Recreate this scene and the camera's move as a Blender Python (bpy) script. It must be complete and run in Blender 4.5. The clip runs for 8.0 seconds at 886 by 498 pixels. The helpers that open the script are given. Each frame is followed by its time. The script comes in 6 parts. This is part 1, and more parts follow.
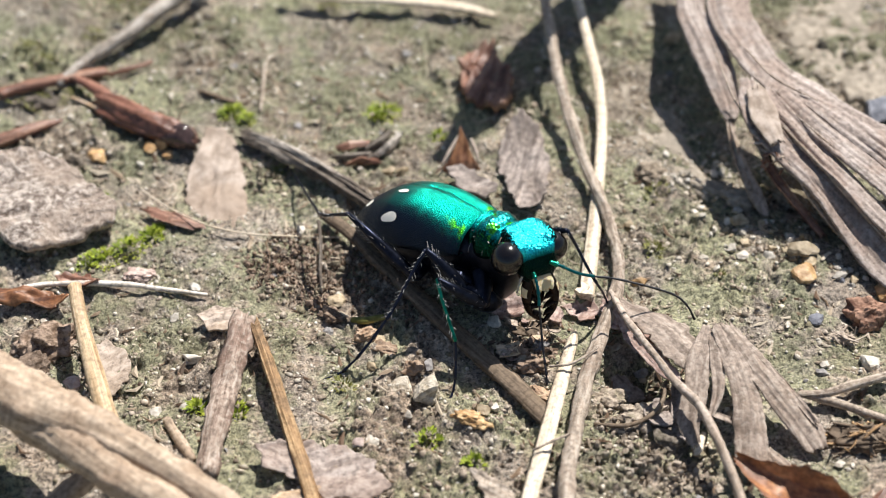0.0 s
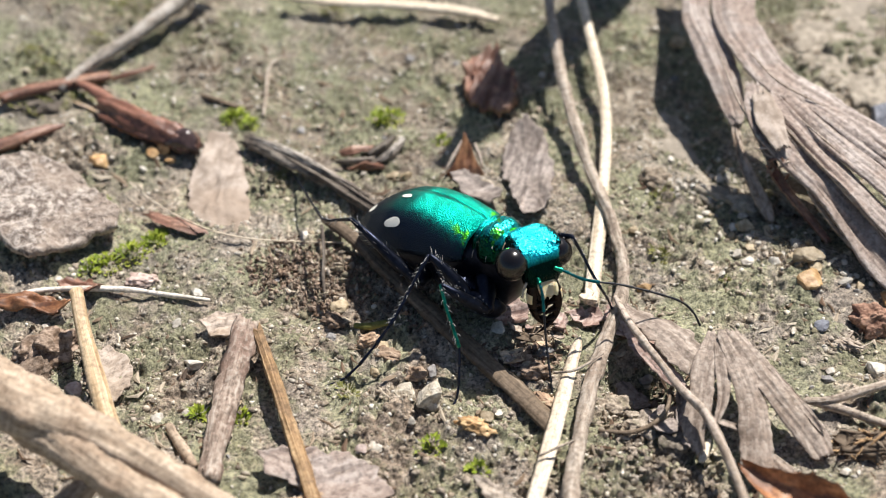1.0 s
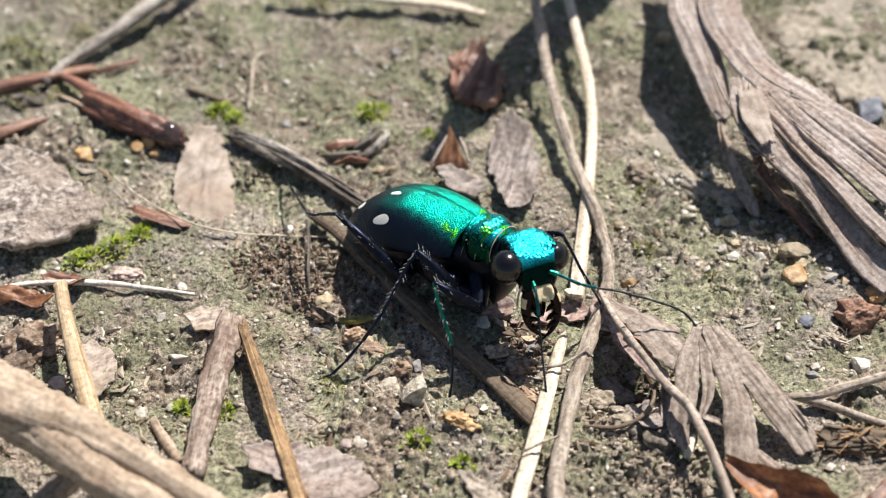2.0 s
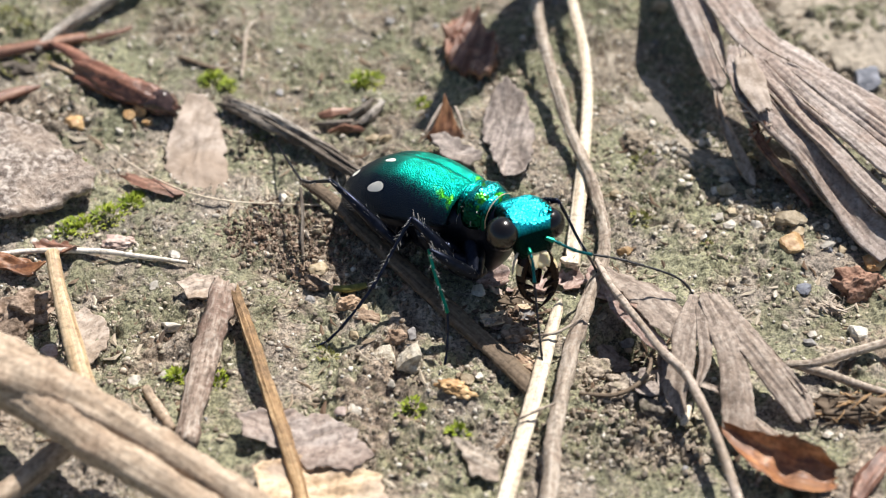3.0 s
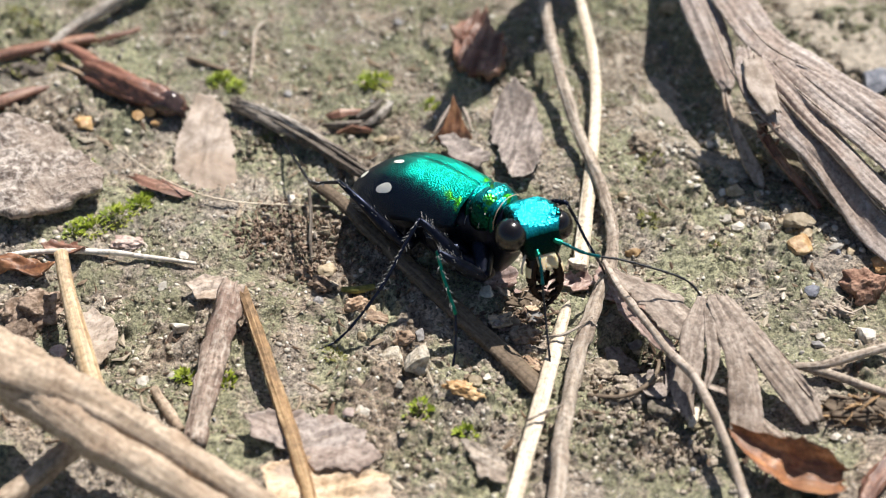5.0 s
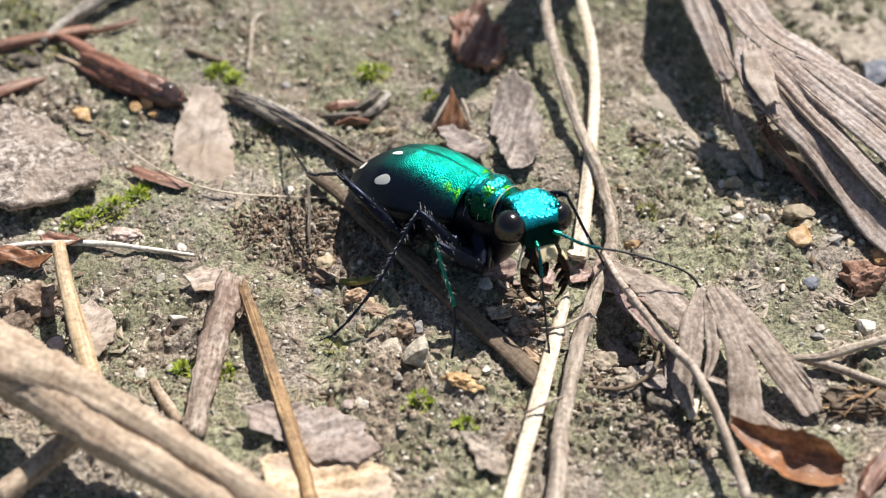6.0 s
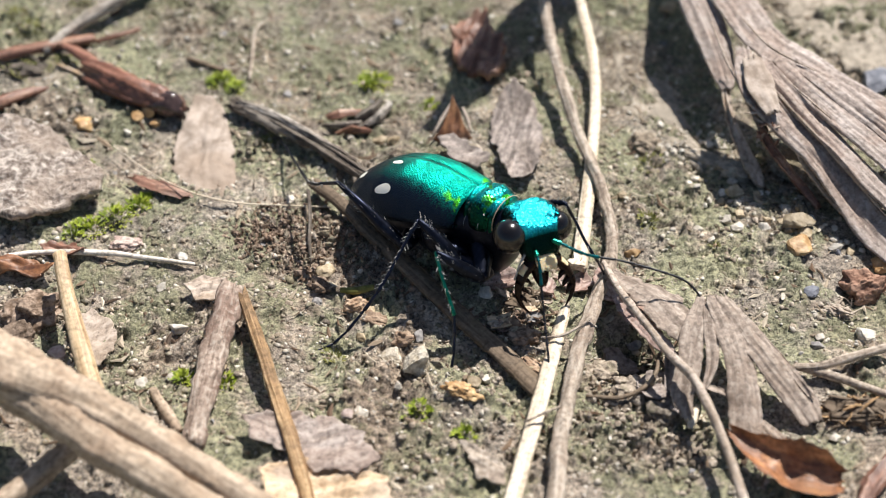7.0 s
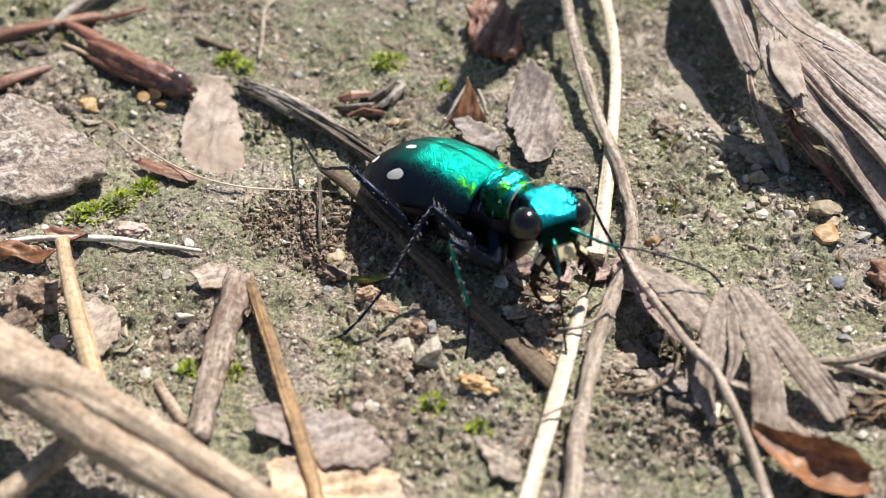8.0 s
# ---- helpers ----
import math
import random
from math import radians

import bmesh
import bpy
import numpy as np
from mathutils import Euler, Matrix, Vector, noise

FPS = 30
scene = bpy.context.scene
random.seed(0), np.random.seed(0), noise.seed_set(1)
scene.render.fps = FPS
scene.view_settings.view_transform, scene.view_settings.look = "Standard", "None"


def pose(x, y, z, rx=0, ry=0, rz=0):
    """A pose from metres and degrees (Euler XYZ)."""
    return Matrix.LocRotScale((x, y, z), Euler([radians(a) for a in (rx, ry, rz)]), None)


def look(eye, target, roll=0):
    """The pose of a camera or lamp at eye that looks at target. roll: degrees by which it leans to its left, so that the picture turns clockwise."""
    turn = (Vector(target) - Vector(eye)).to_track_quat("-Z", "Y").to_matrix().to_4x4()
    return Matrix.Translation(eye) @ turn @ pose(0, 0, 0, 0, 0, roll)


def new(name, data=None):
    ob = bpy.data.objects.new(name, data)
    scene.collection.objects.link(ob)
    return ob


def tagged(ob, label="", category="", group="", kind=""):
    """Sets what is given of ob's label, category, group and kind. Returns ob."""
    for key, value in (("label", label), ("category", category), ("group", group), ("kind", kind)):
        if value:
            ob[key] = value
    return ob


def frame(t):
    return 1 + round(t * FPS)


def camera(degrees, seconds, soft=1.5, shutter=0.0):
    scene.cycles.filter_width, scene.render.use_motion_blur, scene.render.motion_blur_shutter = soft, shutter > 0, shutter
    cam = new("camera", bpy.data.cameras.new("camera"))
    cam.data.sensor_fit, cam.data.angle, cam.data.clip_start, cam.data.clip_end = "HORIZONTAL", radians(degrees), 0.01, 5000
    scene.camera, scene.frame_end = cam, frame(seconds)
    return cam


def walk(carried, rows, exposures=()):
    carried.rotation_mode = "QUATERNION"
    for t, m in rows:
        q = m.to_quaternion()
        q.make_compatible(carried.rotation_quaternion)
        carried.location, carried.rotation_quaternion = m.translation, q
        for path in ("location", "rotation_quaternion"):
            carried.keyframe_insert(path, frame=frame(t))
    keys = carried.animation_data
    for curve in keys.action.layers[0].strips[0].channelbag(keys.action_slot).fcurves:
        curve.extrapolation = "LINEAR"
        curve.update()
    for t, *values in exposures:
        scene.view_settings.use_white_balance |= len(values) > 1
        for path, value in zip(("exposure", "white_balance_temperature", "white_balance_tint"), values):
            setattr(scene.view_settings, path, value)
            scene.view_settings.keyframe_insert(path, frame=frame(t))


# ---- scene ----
# ---------- camera and walk ----------
cam = camera(28, 8.0, soft=1.05)
cam.data.dof.use_dof = True
cam.data.dof.focus_distance = 0.0915
cam.data.dof.aperture_fstop = 42.0
walk(cam, [
    (0.0, pose(0.00064, -0.06768, 0.06851, 45.529, 0.675, 0.262)),
    (0.5, pose(0.00071, -0.06739, 0.06813, 45.608, 0.634, 0.282)),
    (1.0, pose(0.00066, -0.06731, 0.06816, 45.700, 0.730, 0.394)),
    (1.5, pose(0.00068, -0.06707, 0.06831, 45.549, 0.580, 0.348)),
    (2.8, pose(0.00049, -0.06735, 0.06725, 45.192, 0.053, -0.133)),
    (3.0, pose(0.00039, -0.06732, 0.06703, 44.984, 0.055, -0.066)),
    (3.5, pose(0.00016, -0.06713, 0.06712, 45.084, -0.148, -0.249)),
    (4.0, pose(-0.00000, -0.06718, 0.06718, 45.000, -0.000, -0.000)),
    (4.5, pose(0.00042, -0.06733, 0.06721, 45.056, 0.195, 0.211)),
    (6.0, pose(0.00020, -0.06713, 0.06699, 44.693, 0.079, 0.063)),
    (6.5, pose(0.00033, -0.06709, 0.06737, 44.877, 0.215, 0.174)),
    (7.0, pose(0.00069, -0.06710, 0.06722, 44.870, 0.318, 0.261)),
    (7.5, pose(0.00053, -0.06678, 0.06698, 45.114, 0.409, 0.336)),
    (8.0, pose(0.00080, -0.06451, 0.06569, 43.985, 0.541, 0.811)),
])

# ---------- world, sun, exposure ----------
SUN_TURN, SUN_HEIGHT = radians(32), radians(57)
world = bpy.data.worlds.new("sky")
scene.world = world
world.use_nodes = True
sky = world.node_tree.nodes.new("ShaderNodeTexSky")
sky.sky_type = "NISHITA"
sky.sun_disc = False
sky.sun_elevation, sky.sun_rotation = SUN_HEIGHT, SUN_TURN
world.node_tree.links.new(sky.outputs[0], world.node_tree.nodes["Background"].inputs[0])
world.node_tree.nodes["Background"].inputs[1].default_value = 0.06
sun_data = bpy.data.lights.new("sun", "SUN")
sun_data.energy, sun_data.angle, sun_data.color = 5.0, radians(0.5), (1.0, 0.955, 0.9)
sun = new("sun", sun_data)
sun.matrix_world = look((math.sin(SUN_TURN) * math.cos(SUN_HEIGHT), math.cos(SUN_TURN) * math.cos(SUN_HEIGHT), math.sin(SUN_HEIGHT)), (0, 0, 0))
scene.view_settings.exposure = 0.54

# ---------- small tools; all lengths below are in millimetres ----------
MM = 0.001
WORLD = {}
TABLE = np.random.RandomState(5).uniform(-1, 1, (256, 256))


def vnoise(x, y, size, seed=0):
    """Smooth noise from -1 to 1 with grains of that size."""
    x, y = np.asarray(x, float) / size + 37.3 * seed, np.asarray(y, float) / size + 11.9 * seed
    i, j = np.floor(x).astype(int), np.floor(y).astype(int)
    u, v = x - i, y - j
    u, v = u * u * (3 - 2 * u), v * v * (3 - 2 * v)
    a, b = TABLE[i % 256, j % 256], TABLE[(i + 1) % 256, j % 256]
    c, d = TABLE[i % 256, (j + 1) % 256], TABLE[(i + 1) % 256, (j + 1) % 256]
    return (a * (1 - u) + b * u) * (1 - v) + (c * (1 - u) + d * u) * v


def ground_height(x, y):
    """Height of the bare soil."""
    z = 0.36 * vnoise(x, y, 7.0, 1) + 0.26 * vnoise(x, y, 2.6, 2) + 0.16 * vnoise(x, y, 1.0, 3) + 0.06 * vnoise(x, y, 0.45, 4)
    rough = np.clip(1.4 * vnoise(x, y, 4.0, 6) + 0.6, 0.3, 1.2)
    crumbly = 0.30 * np.abs(vnoise(x, y, 0.8, 5)) + 0.24 * np.abs(vnoise(x, y, 0.42, 7)) + 0.14 * vnoise(x, y, 0.24, 9) - 0.25 * np.clip(vnoise(x, y, 0.9, 8) - 0.2, 0, 1)
    hollow = 2.0 * np.exp(-(((x - 9.75) / 2.2) ** 2 + ((y - (-7.16)) / 1.8) ** 2))
    return z + 1.08 * rough * crumbly - hollow


def gz(x, y):
    return float(ground_height(x, y))


def mesh_of(bm, material, shift=None, smooth=True):
    """Mesh data in metres from a bmesh in millimetres."""
    if shift is not None:
        bm.transform(Matrix.Translation(-Vector(shift)))
    bm.transform(Matrix.Scale(MM, 4))
    me = bpy.data.meshes.new("mesh")
    bm.to_mesh(me)
    bm.free()
    if smooth:
        me.polygons.foreach_set("use_smooth", [True] * len(me.polygons))
    me.materials.append(material)
    return me


def thing(name, bm, material, label, category, group="", kind="", smooth=True):
    """One thing of a single mesh, with its origin at its base."""
    co = np.array([v.co for v in bm.verts])
    base = ((co[:, 0].min() + co[:, 0].max()) / 2, (co[:, 1].min() + co[:, 1].max()) / 2, co[:, 2].min())
    ob = new(name, mesh_of(bm, material, base, smooth))
    ob.location = Vector(base) * MM
    WORLD[ob] = Matrix.Translation(Vector(base))
    return tagged(ob, label, category, group, kind)


def stand(name, at, label, category, group="", turn=0.0):
    """An Empty at a thing's base, in millimetres."""
    ob = new(name)
    ob.empty_display_size = 0.001
    WORLD[ob] = Matrix.Translation(Vector(at)) @ Matrix.Rotation(radians(turn), 4, "Z")
    ob.location = Vector(at) * MM
    ob.rotation_euler = (0, 0, radians(turn))
    return tagged(ob, label, category, group)


def part(name, bm, material, parent, label="", local=False, smooth=True):
    """One mesh under a thing or a part; built in the place's millimetres, or in its parent's own."""
    if not local:
        bm.transform(WORLD[parent].inverted())
    ob = new(name, mesh_of(bm, material, None, smooth))
    ob.parent = parent
    WORLD[ob] = WORLD[parent].copy()
    if label:
        ob["label"] = label
    return ob


def spline(path, per):
    """Points of a smooth curve through the given ones, `per` for each stretch, and their parameter."""
    p = [np.array(q, float) for q in path]
    p = [2 * p[0] - p[1]] + p + [2 * p[-1] - p[-2]]
    out, par = [], []
    for k in range(1, len(p) - 2):
        for i in range(per + (k == len(p) - 3)):
            u = i / per
            a, b, c, d = p[k - 1:k + 3]
            out.append(0.5 * (2 * b + (c - a) * u + (2 * a - 5 * b + 4 * c - d) * u * u + (3 * b - a - 3 * c + d) * u ** 3))
            par.append(k - 1 + u)
    return np.array(out), np.array(par)


def sweep(path, width, height=None, seg=10, per=8, ridge=0.0, rough=0.0, seed=0, roll=0.0, cap=0.6, bm=None, hollow=0.0, ragged=0.0):
    """A rod, stem, strip or limb along a path: width across, height through, ridges along it and a rough skin.
    hollow: bends the section into a trough; ragged: tears the two ends."""
    pts, par = spline(path, per)
    knots = np.arange(len(path))
    wid = np.interp(par, knots, width if np.ndim(width) else [width] * len(path))
    hei = wid if height is None else np.interp(par, knots, height if np.ndim(height) else [height] * len(path))
    bm = bm or bmesh.new()
    uv = bm.loops.layers.uv.verify()
    along = np.concatenate([[0], np.cumsum(np.linalg.norm(np.diff(pts, axis=0), axis=1))])
    ang = np.arange(seg) * 2 * math.pi / seg
    rnd = np.random.RandomState(seed + 100)
    rid = 1 + ridge * rnd.uniform(-1, 1, seg)
    tear = ragged * rnd.uniform(-1, 1, (2, seg))
    rings = []
    for i, p in enumerate(pts):
        t = pts[min(i + 1, len(pts) - 1)] - pts[max(i - 1, 0)]
        t = t / (np.linalg.norm(t) + 1e-9)
        side = np.cross(t, (0, 0, 1.0))
        if np.linalg.norm(side) < 0.05:
            side = np.array([1.0, 0, 0])
        side = side / np.linalg.norm(side)
        up = np.cross(side, t)
        a = radians(roll)
        side, up = side * math.cos(a) + up * math.sin(a), up * math.cos(a) - side * math.sin(a)
        skin = rid * (1 + rough * vnoise(ang * 1.3 + 9 * seed, np.full(seg, along[i]), 0.9, seed) + 0.6 * rough * vnoise(ang * 3 + seed, np.full(seg, along[i] * 3), 0.8, seed + 1))
        ring = []
        for k in range(seg):
            across = math.cos(ang[k]) * wid[i] / 2 * skin[k]
            thick = math.sin(ang[k]) * hei[i] / 2 * skin[k] + hollow * (across / (wid[i] / 2 + 1e-6)) ** 2 * wid[i]
            q = p + side * across + up * thick
            if i == 0:
                q = q + t * tear[0, k]
            if i == len(pts) - 1:
                q = q + t * tear[1, k]
            ring.append(bm.verts.new(q))
        rings.append(ring)
    around = math.pi * float(np.mean(wid))
    for i in range(len(rings) - 1):
        for k in range(seg):
            f = bm.faces.new((rings[i][k], rings[i][(k + 1) % seg], rings[i + 1][(k + 1) % seg], rings[i + 1][k]))
            for loop, (uu, vv) in zip(f.loops, ((k, along[i]), (k + 1, along[i]), (k + 1, along[i + 1]), (k, along[i + 1]))):
                loop[uv].uv = (uu / seg * around + seed * 3.1, vv)
    for ring, end, sign in ((rings[0], pts[0], -1), (rings[-1], pts[-1], 1)):
        t = pts[1] - pts[0] if sign < 0 else pts[-1] - pts[-2]
        t = t / (np.linalg.norm(t) + 1e-9)
        tip = bm.verts.new(np.mean([v.co for v in ring], axis=0) + sign * t * cap * 0.25 * (wid[0] if sign < 0 else wid[-1]))
        for k in range(seg):
            a, b = ring[k], ring[(k + 1) % seg]
            f = bm.faces.new((b, a, tip) if sign < 0 else (a, b, tip))
            for loop in f.loops:
                loop[uv].uv = (loop.vert.co.x * 2, loop.vert.co.y * 2)
    bmesh.ops.recalc_face_normals(bm, faces=bm.faces)
    return bm


def ribbon(path, width, thick=0.12, seed=0, roll=0.0, cols=16, per=12, relief=0.06, fray=0.1, cup=0.0, splits=3, wrinkle=0.0, tatter=0.02, bm=None):
    """A flat torn strip of bark or leaf: fibres in low relief along it, ragged margins and ends, narrow splits.
    cup: margins bent down (+) or up (-), as a share of the width; wrinkle: waves along it."""
    pts, par = spline(path, per)
    wid = np.interp(par, np.arange(len(path)), width if np.ndim(width) else [width] * len(path))
    along = np.concatenate([[0], np.cumsum(np.linalg.norm(np.diff(pts, axis=0), axis=1))])
    rnd = np.random.RandomState(seed + 900)
    cut_at, cut_from = rnd.uniform(-0.4, 0.4, splits), rnd.uniform(0, 0.6, splits) * along[-1]
    cut_to = cut_from + rnd.uniform(0.25, 0.6, splits) * along[-1]
    drift = rnd.uniform(-0.15, 0.15, splits)
    bm = bm or bmesh.new()
    uv = bm.loops.layers.uv.verify()
    tops, bottoms = [], []
    u = np.linspace(-0.5, 0.5, cols + 1)
    tear = fray * 3.0 * np.array([vnoise(u * 3.3, np.full(cols + 1, 2.0 * e), 0.35, seed + 5 + e) for e in range(2)])
    for i, p in enumerate(pts):
        t = pts[min(i + 1, len(pts) - 1)] - pts[max(i - 1, 0)]
        t = t / (np.linalg.norm(t) + 1e-9)
        side = np.cross(t, (0, 0, 1.0))
        side = side / (np.linalg.norm(side) + 1e-9)
        up = np.cross(side, t)
        a = radians(roll) + 0.1 * float(vnoise(along[i], seed * 1.7, 4.0, seed))
        side, up = side * math.cos(a) + up * math.sin(a), up * math.cos(a) - side * math.sin(a)
        left = wid[i] * (0.5 + fray * float(vnoise(along[i], 1.0, 2.6, seed + 1)) + tatter * float(vnoise(along[i], 1.0, 0.3, seed + 2)))
        right = wid[i] * (0.5 + fray * float(vnoise(along[i], 9.0, 2.6, seed + 3)) + tatter * float(vnoise(along[i], 9.0, 0.3, seed + 4)))
        across = np.where(u < 0, u * 2 * left, u * 2 * right)
        lift = relief * (vnoise(across * 1.0, np.full(cols + 1, along[i] * 0.05), 0.16, seed + 6) + 0.8 * vnoise(across, np.full(cols + 1, along[i] * 0.1), 0.5, seed + 7))
        lift = lift + wrinkle * vnoise(across * 0.6, np.full(cols + 1, along[i]), 0.9, seed + 8) - cup * wid[i] * (2 * u) ** 2
        for c, a0, a1, d in zip(cut_at, cut_from, cut_to, drift):
            if a0 < along[i] < a1:
                lift = lift - 1.6 * relief * np.exp(-((u - c - d * (along[i] - a0) / along[-1]) * wid[i] / 0.07) ** 2)
        end = tear[0] if i == 0 else tear[1] if i == len(pts) - 1 else np.zeros(cols + 1)
        top = [p + side * x + up * (z + 0.5 * thick) + t * e for x, z, e in zip(across, lift, end)]
        tops.append([bm.verts.new(q) for q in top])
        bottoms.append([bm.verts.new(q - up * thick * (0.5 if k in (0, cols) else 1.0)) for k, q in enumerate(top)])
    faces = []
    n = len(pts)
    for i in range(n - 1):
        for k in range(cols):
            faces.append(bm.faces.new((tops[i][k], tops[i][k + 1], tops[i + 1][k + 1], tops[i + 1][k])))
            faces.append(bm.faces.new((bottoms[i][k + 1], bottoms[i][k], bottoms[i + 1][k], bottoms[i + 1][k + 1])))
        for k in (0, cols):
            faces.append(bm.faces.new((tops[i][k], tops[i + 1][k], bottoms[i + 1][k], bottoms[i][k])))
    for i in (0, n - 1):
        for k in range(cols):
            faces.append(bm.faces.new((tops[i][k], tops[i][k + 1], bottoms[i][k + 1], bottoms[i][k])))
    place = {}
    for grid in (tops, bottoms):
        for i, row in enumerate(grid):
            for k, v in enumerate(row):
                place[v] = (u[k] * wid[i] + seed * 3.1, along[i])
    for f in faces:
        for loop in f.loops:
            loop[uv].uv = place[loop.vert]
    bmesh.ops.recalc_face_normals(bm, faces=faces)
    return bm


def chip(outline, thick, lift=0.0, slope=(0, 0), curl=0.0, warp=0.12, grain=0.0, seed=0, jag=0.1, fold=0.0):
    """A flake of bark or leaf with a torn edge. lift: height of its underside over z = 0; slope: rise along x and y;
    curl: edges bent up; grain: degrees of its fibres; fold: ridge height along the grain."""
    o = np.array(outline, float)
    mid = o.mean(axis=0)
    edge = []
    for a, b in zip(o, np.roll(o, -1, axis=0)):
        n = max(2, int(np.linalg.norm(b - a) / 0.17))
        edge += [a + (b - a) * i / n for i in range(n)]
    edge = np.array(edge)
    out = edge - mid
    size = np.linalg.norm(out, axis=1).max()
    edge = edge + out / np.linalg.norm(out, axis=1)[:, None] * (1.7 * jag * (vnoise(edge[:, 0], edge[:, 1], 0.3, seed) + 0.6 * vnoise(edge[:, 0], edge[:, 1], 0.6, seed + 3)))[:, None]
    ca, sa = math.cos(radians(grain)), math.sin(radians(grain))
    bm = bmesh.new()
    uv = bm.loops.layers.uv.verify()

    def top(x, y):
        d = np.array([x, y]) - mid
        q = (d @ (-sa, ca))
        z = lift + slope[0] * d[0] + slope[1] * d[1] + curl * (d @ d) / size
        z += fold * (1 - min(1, abs(q) / (size * 0.6)))
        z += warp * float(vnoise(x, y, 1.8, seed + 1)) + 0.5 * warp * float(vnoise(q * 5, (d @ (ca, sa)), 1.2, seed + 2)) + 0.4 * warp * float(vnoise(x, y, 0.45, seed))
        return z

    base = gz(*mid)
    rings = []
    for scale, depth in ((1.0, -thick), (1.015, -0.5 * thick), (0.985, -0.06 * thick), (0.95, 0), (0.88, 0), (0.8, 0), (0.71, 0), (0.62, 0), (0.53, 0), (0.44, 0), (0.35, 0), (0.26, 0), (0.17, 0), (0.08, 0)):
        rings.append([bm.verts.new((*(mid + (e - mid) * scale), top(*(mid + (e - mid) * scale)) + base + depth + thick)) for e in edge])
    n = len(edge)
    faces = []
    for lower, upper in zip(rings, rings[1:]):
        for k in range(n):
            faces.append(bm.faces.new((lower[k], lower[(k + 1) % n], upper[(k + 1) % n], upper[k])))
    centre = bm.verts.new((*mid, top(*mid) + base + thick))
    under = bm.verts.new((*mid, top(*mid) + base))
    for k in range(n):
        faces.append(bm.faces.new((rings[-1][k], rings[-1][(k + 1) % n], centre)))
        faces.append(bm.faces.new((rings[0][(k + 1) % n], rings[0][k], under)))
    for f in faces:
        for loop in f.loops:
            d = np.array(loop.vert.co.xy) - mid
            loop[uv].uv = (d @ (-sa, ca) + seed * 2.3, d @ (ca, sa))
    bmesh.ops.recalc_face_normals(bm, faces=bm.faces)
    return bm


def ball(centre, radii, turn=None, levels=3, lumps=0.0, size=0.6, seed=0, cut=0.0):
    """A rounded, lumpy body: the base of stones, nodules and eyes."""
    bm = bmesh.new()
    bmesh.ops.create_icosphere(bm, subdivisions=levels, radius=1.0)
    rnd = np.random.RandomState(seed)
    planes = rnd.normal(size=(11, 3))
    planes /= np.linalg.norm(planes, axis=1)[:, None]
    for v in bm.verts:
        p = np.array(v.co)
        for q in planes if cut else ():
            over = p @ q - (1 - cut)
            if over > 0:
                p = p - q * over * 0.9
        p = p * (1 + lumps * noise.noise(Vector(p) / size + Vector((seed * 3.7, 1, 2))))
        v.co = p * np.array(radii)
    m = Matrix.Translation(Vector(centre)) @ (turn.to_matrix().to_4x4() if turn else Matrix())
    bm.transform(m)
    return bm


# ---------- materials ----------
def shader(name):
    m = bpy.data.materials.new(name)
    m.use_nodes = True
    return m, m.node_tree.nodes, m.node_tree.links, m.node_tree.nodes["Principled BSDF"]


def ramp(nodes, links, source, stops):
    r = nodes.new("ShaderNodeValToRGB")
    while len(r.color_ramp.elements) < len(stops):
        r.color_ramp.elements.new(0.5)
    for e, (pos, col) in zip(r.color_ramp.elements, stops):
        e.position, e.color = pos, (*col, 1)
    links.new(source, r.inputs[0])
    return r.outputs[0]


def blend(nodes, links, kind, factor, a, b):
    x = nodes.new("ShaderNodeMix")
    x.data_type, x.blend_type = "RGBA", kind
    for socket, value in ((x.inputs[0], factor), (x.inputs[6], a), (x.inputs[7], b)):
        if isinstance(value, (int, float)):
            socket.default_value = value
        elif isinstance(value, tuple):
            socket.default_value = (*value, 1)
        else:
            links.new(value, socket)
    return x.outputs[2]


def grain_of(nodes, links, coord, scale, detail=4.0, rough=0.6, stretch=None):
    n = nodes.new("ShaderNodeTexNoise")
    n.inputs["Scale"].default_value, n.inputs["Detail"].default_value, n.inputs["Roughness"].default_value = scale, detail, rough
    if stretch:
        mp = nodes.new("ShaderNodeMapping")
        mp.inputs["Scale"].default_value = stretch
        links.new(coord, mp.inputs[0])
        coord = mp.outputs[0]
    links.new(coord, n.inputs["Vector"])
    return n.outputs["Fac"]


def relief(nodes, links, bsdf, source, depth, strength=1.0):
    b = nodes.new("ShaderNodeBump")
    b.inputs["Distance"].default_value, b.inputs["Strength"].default_value = depth * MM, strength
    links.new(source, b.inputs["Height"])
    links.new(b.outputs[0], bsdf.inputs["Normal"])


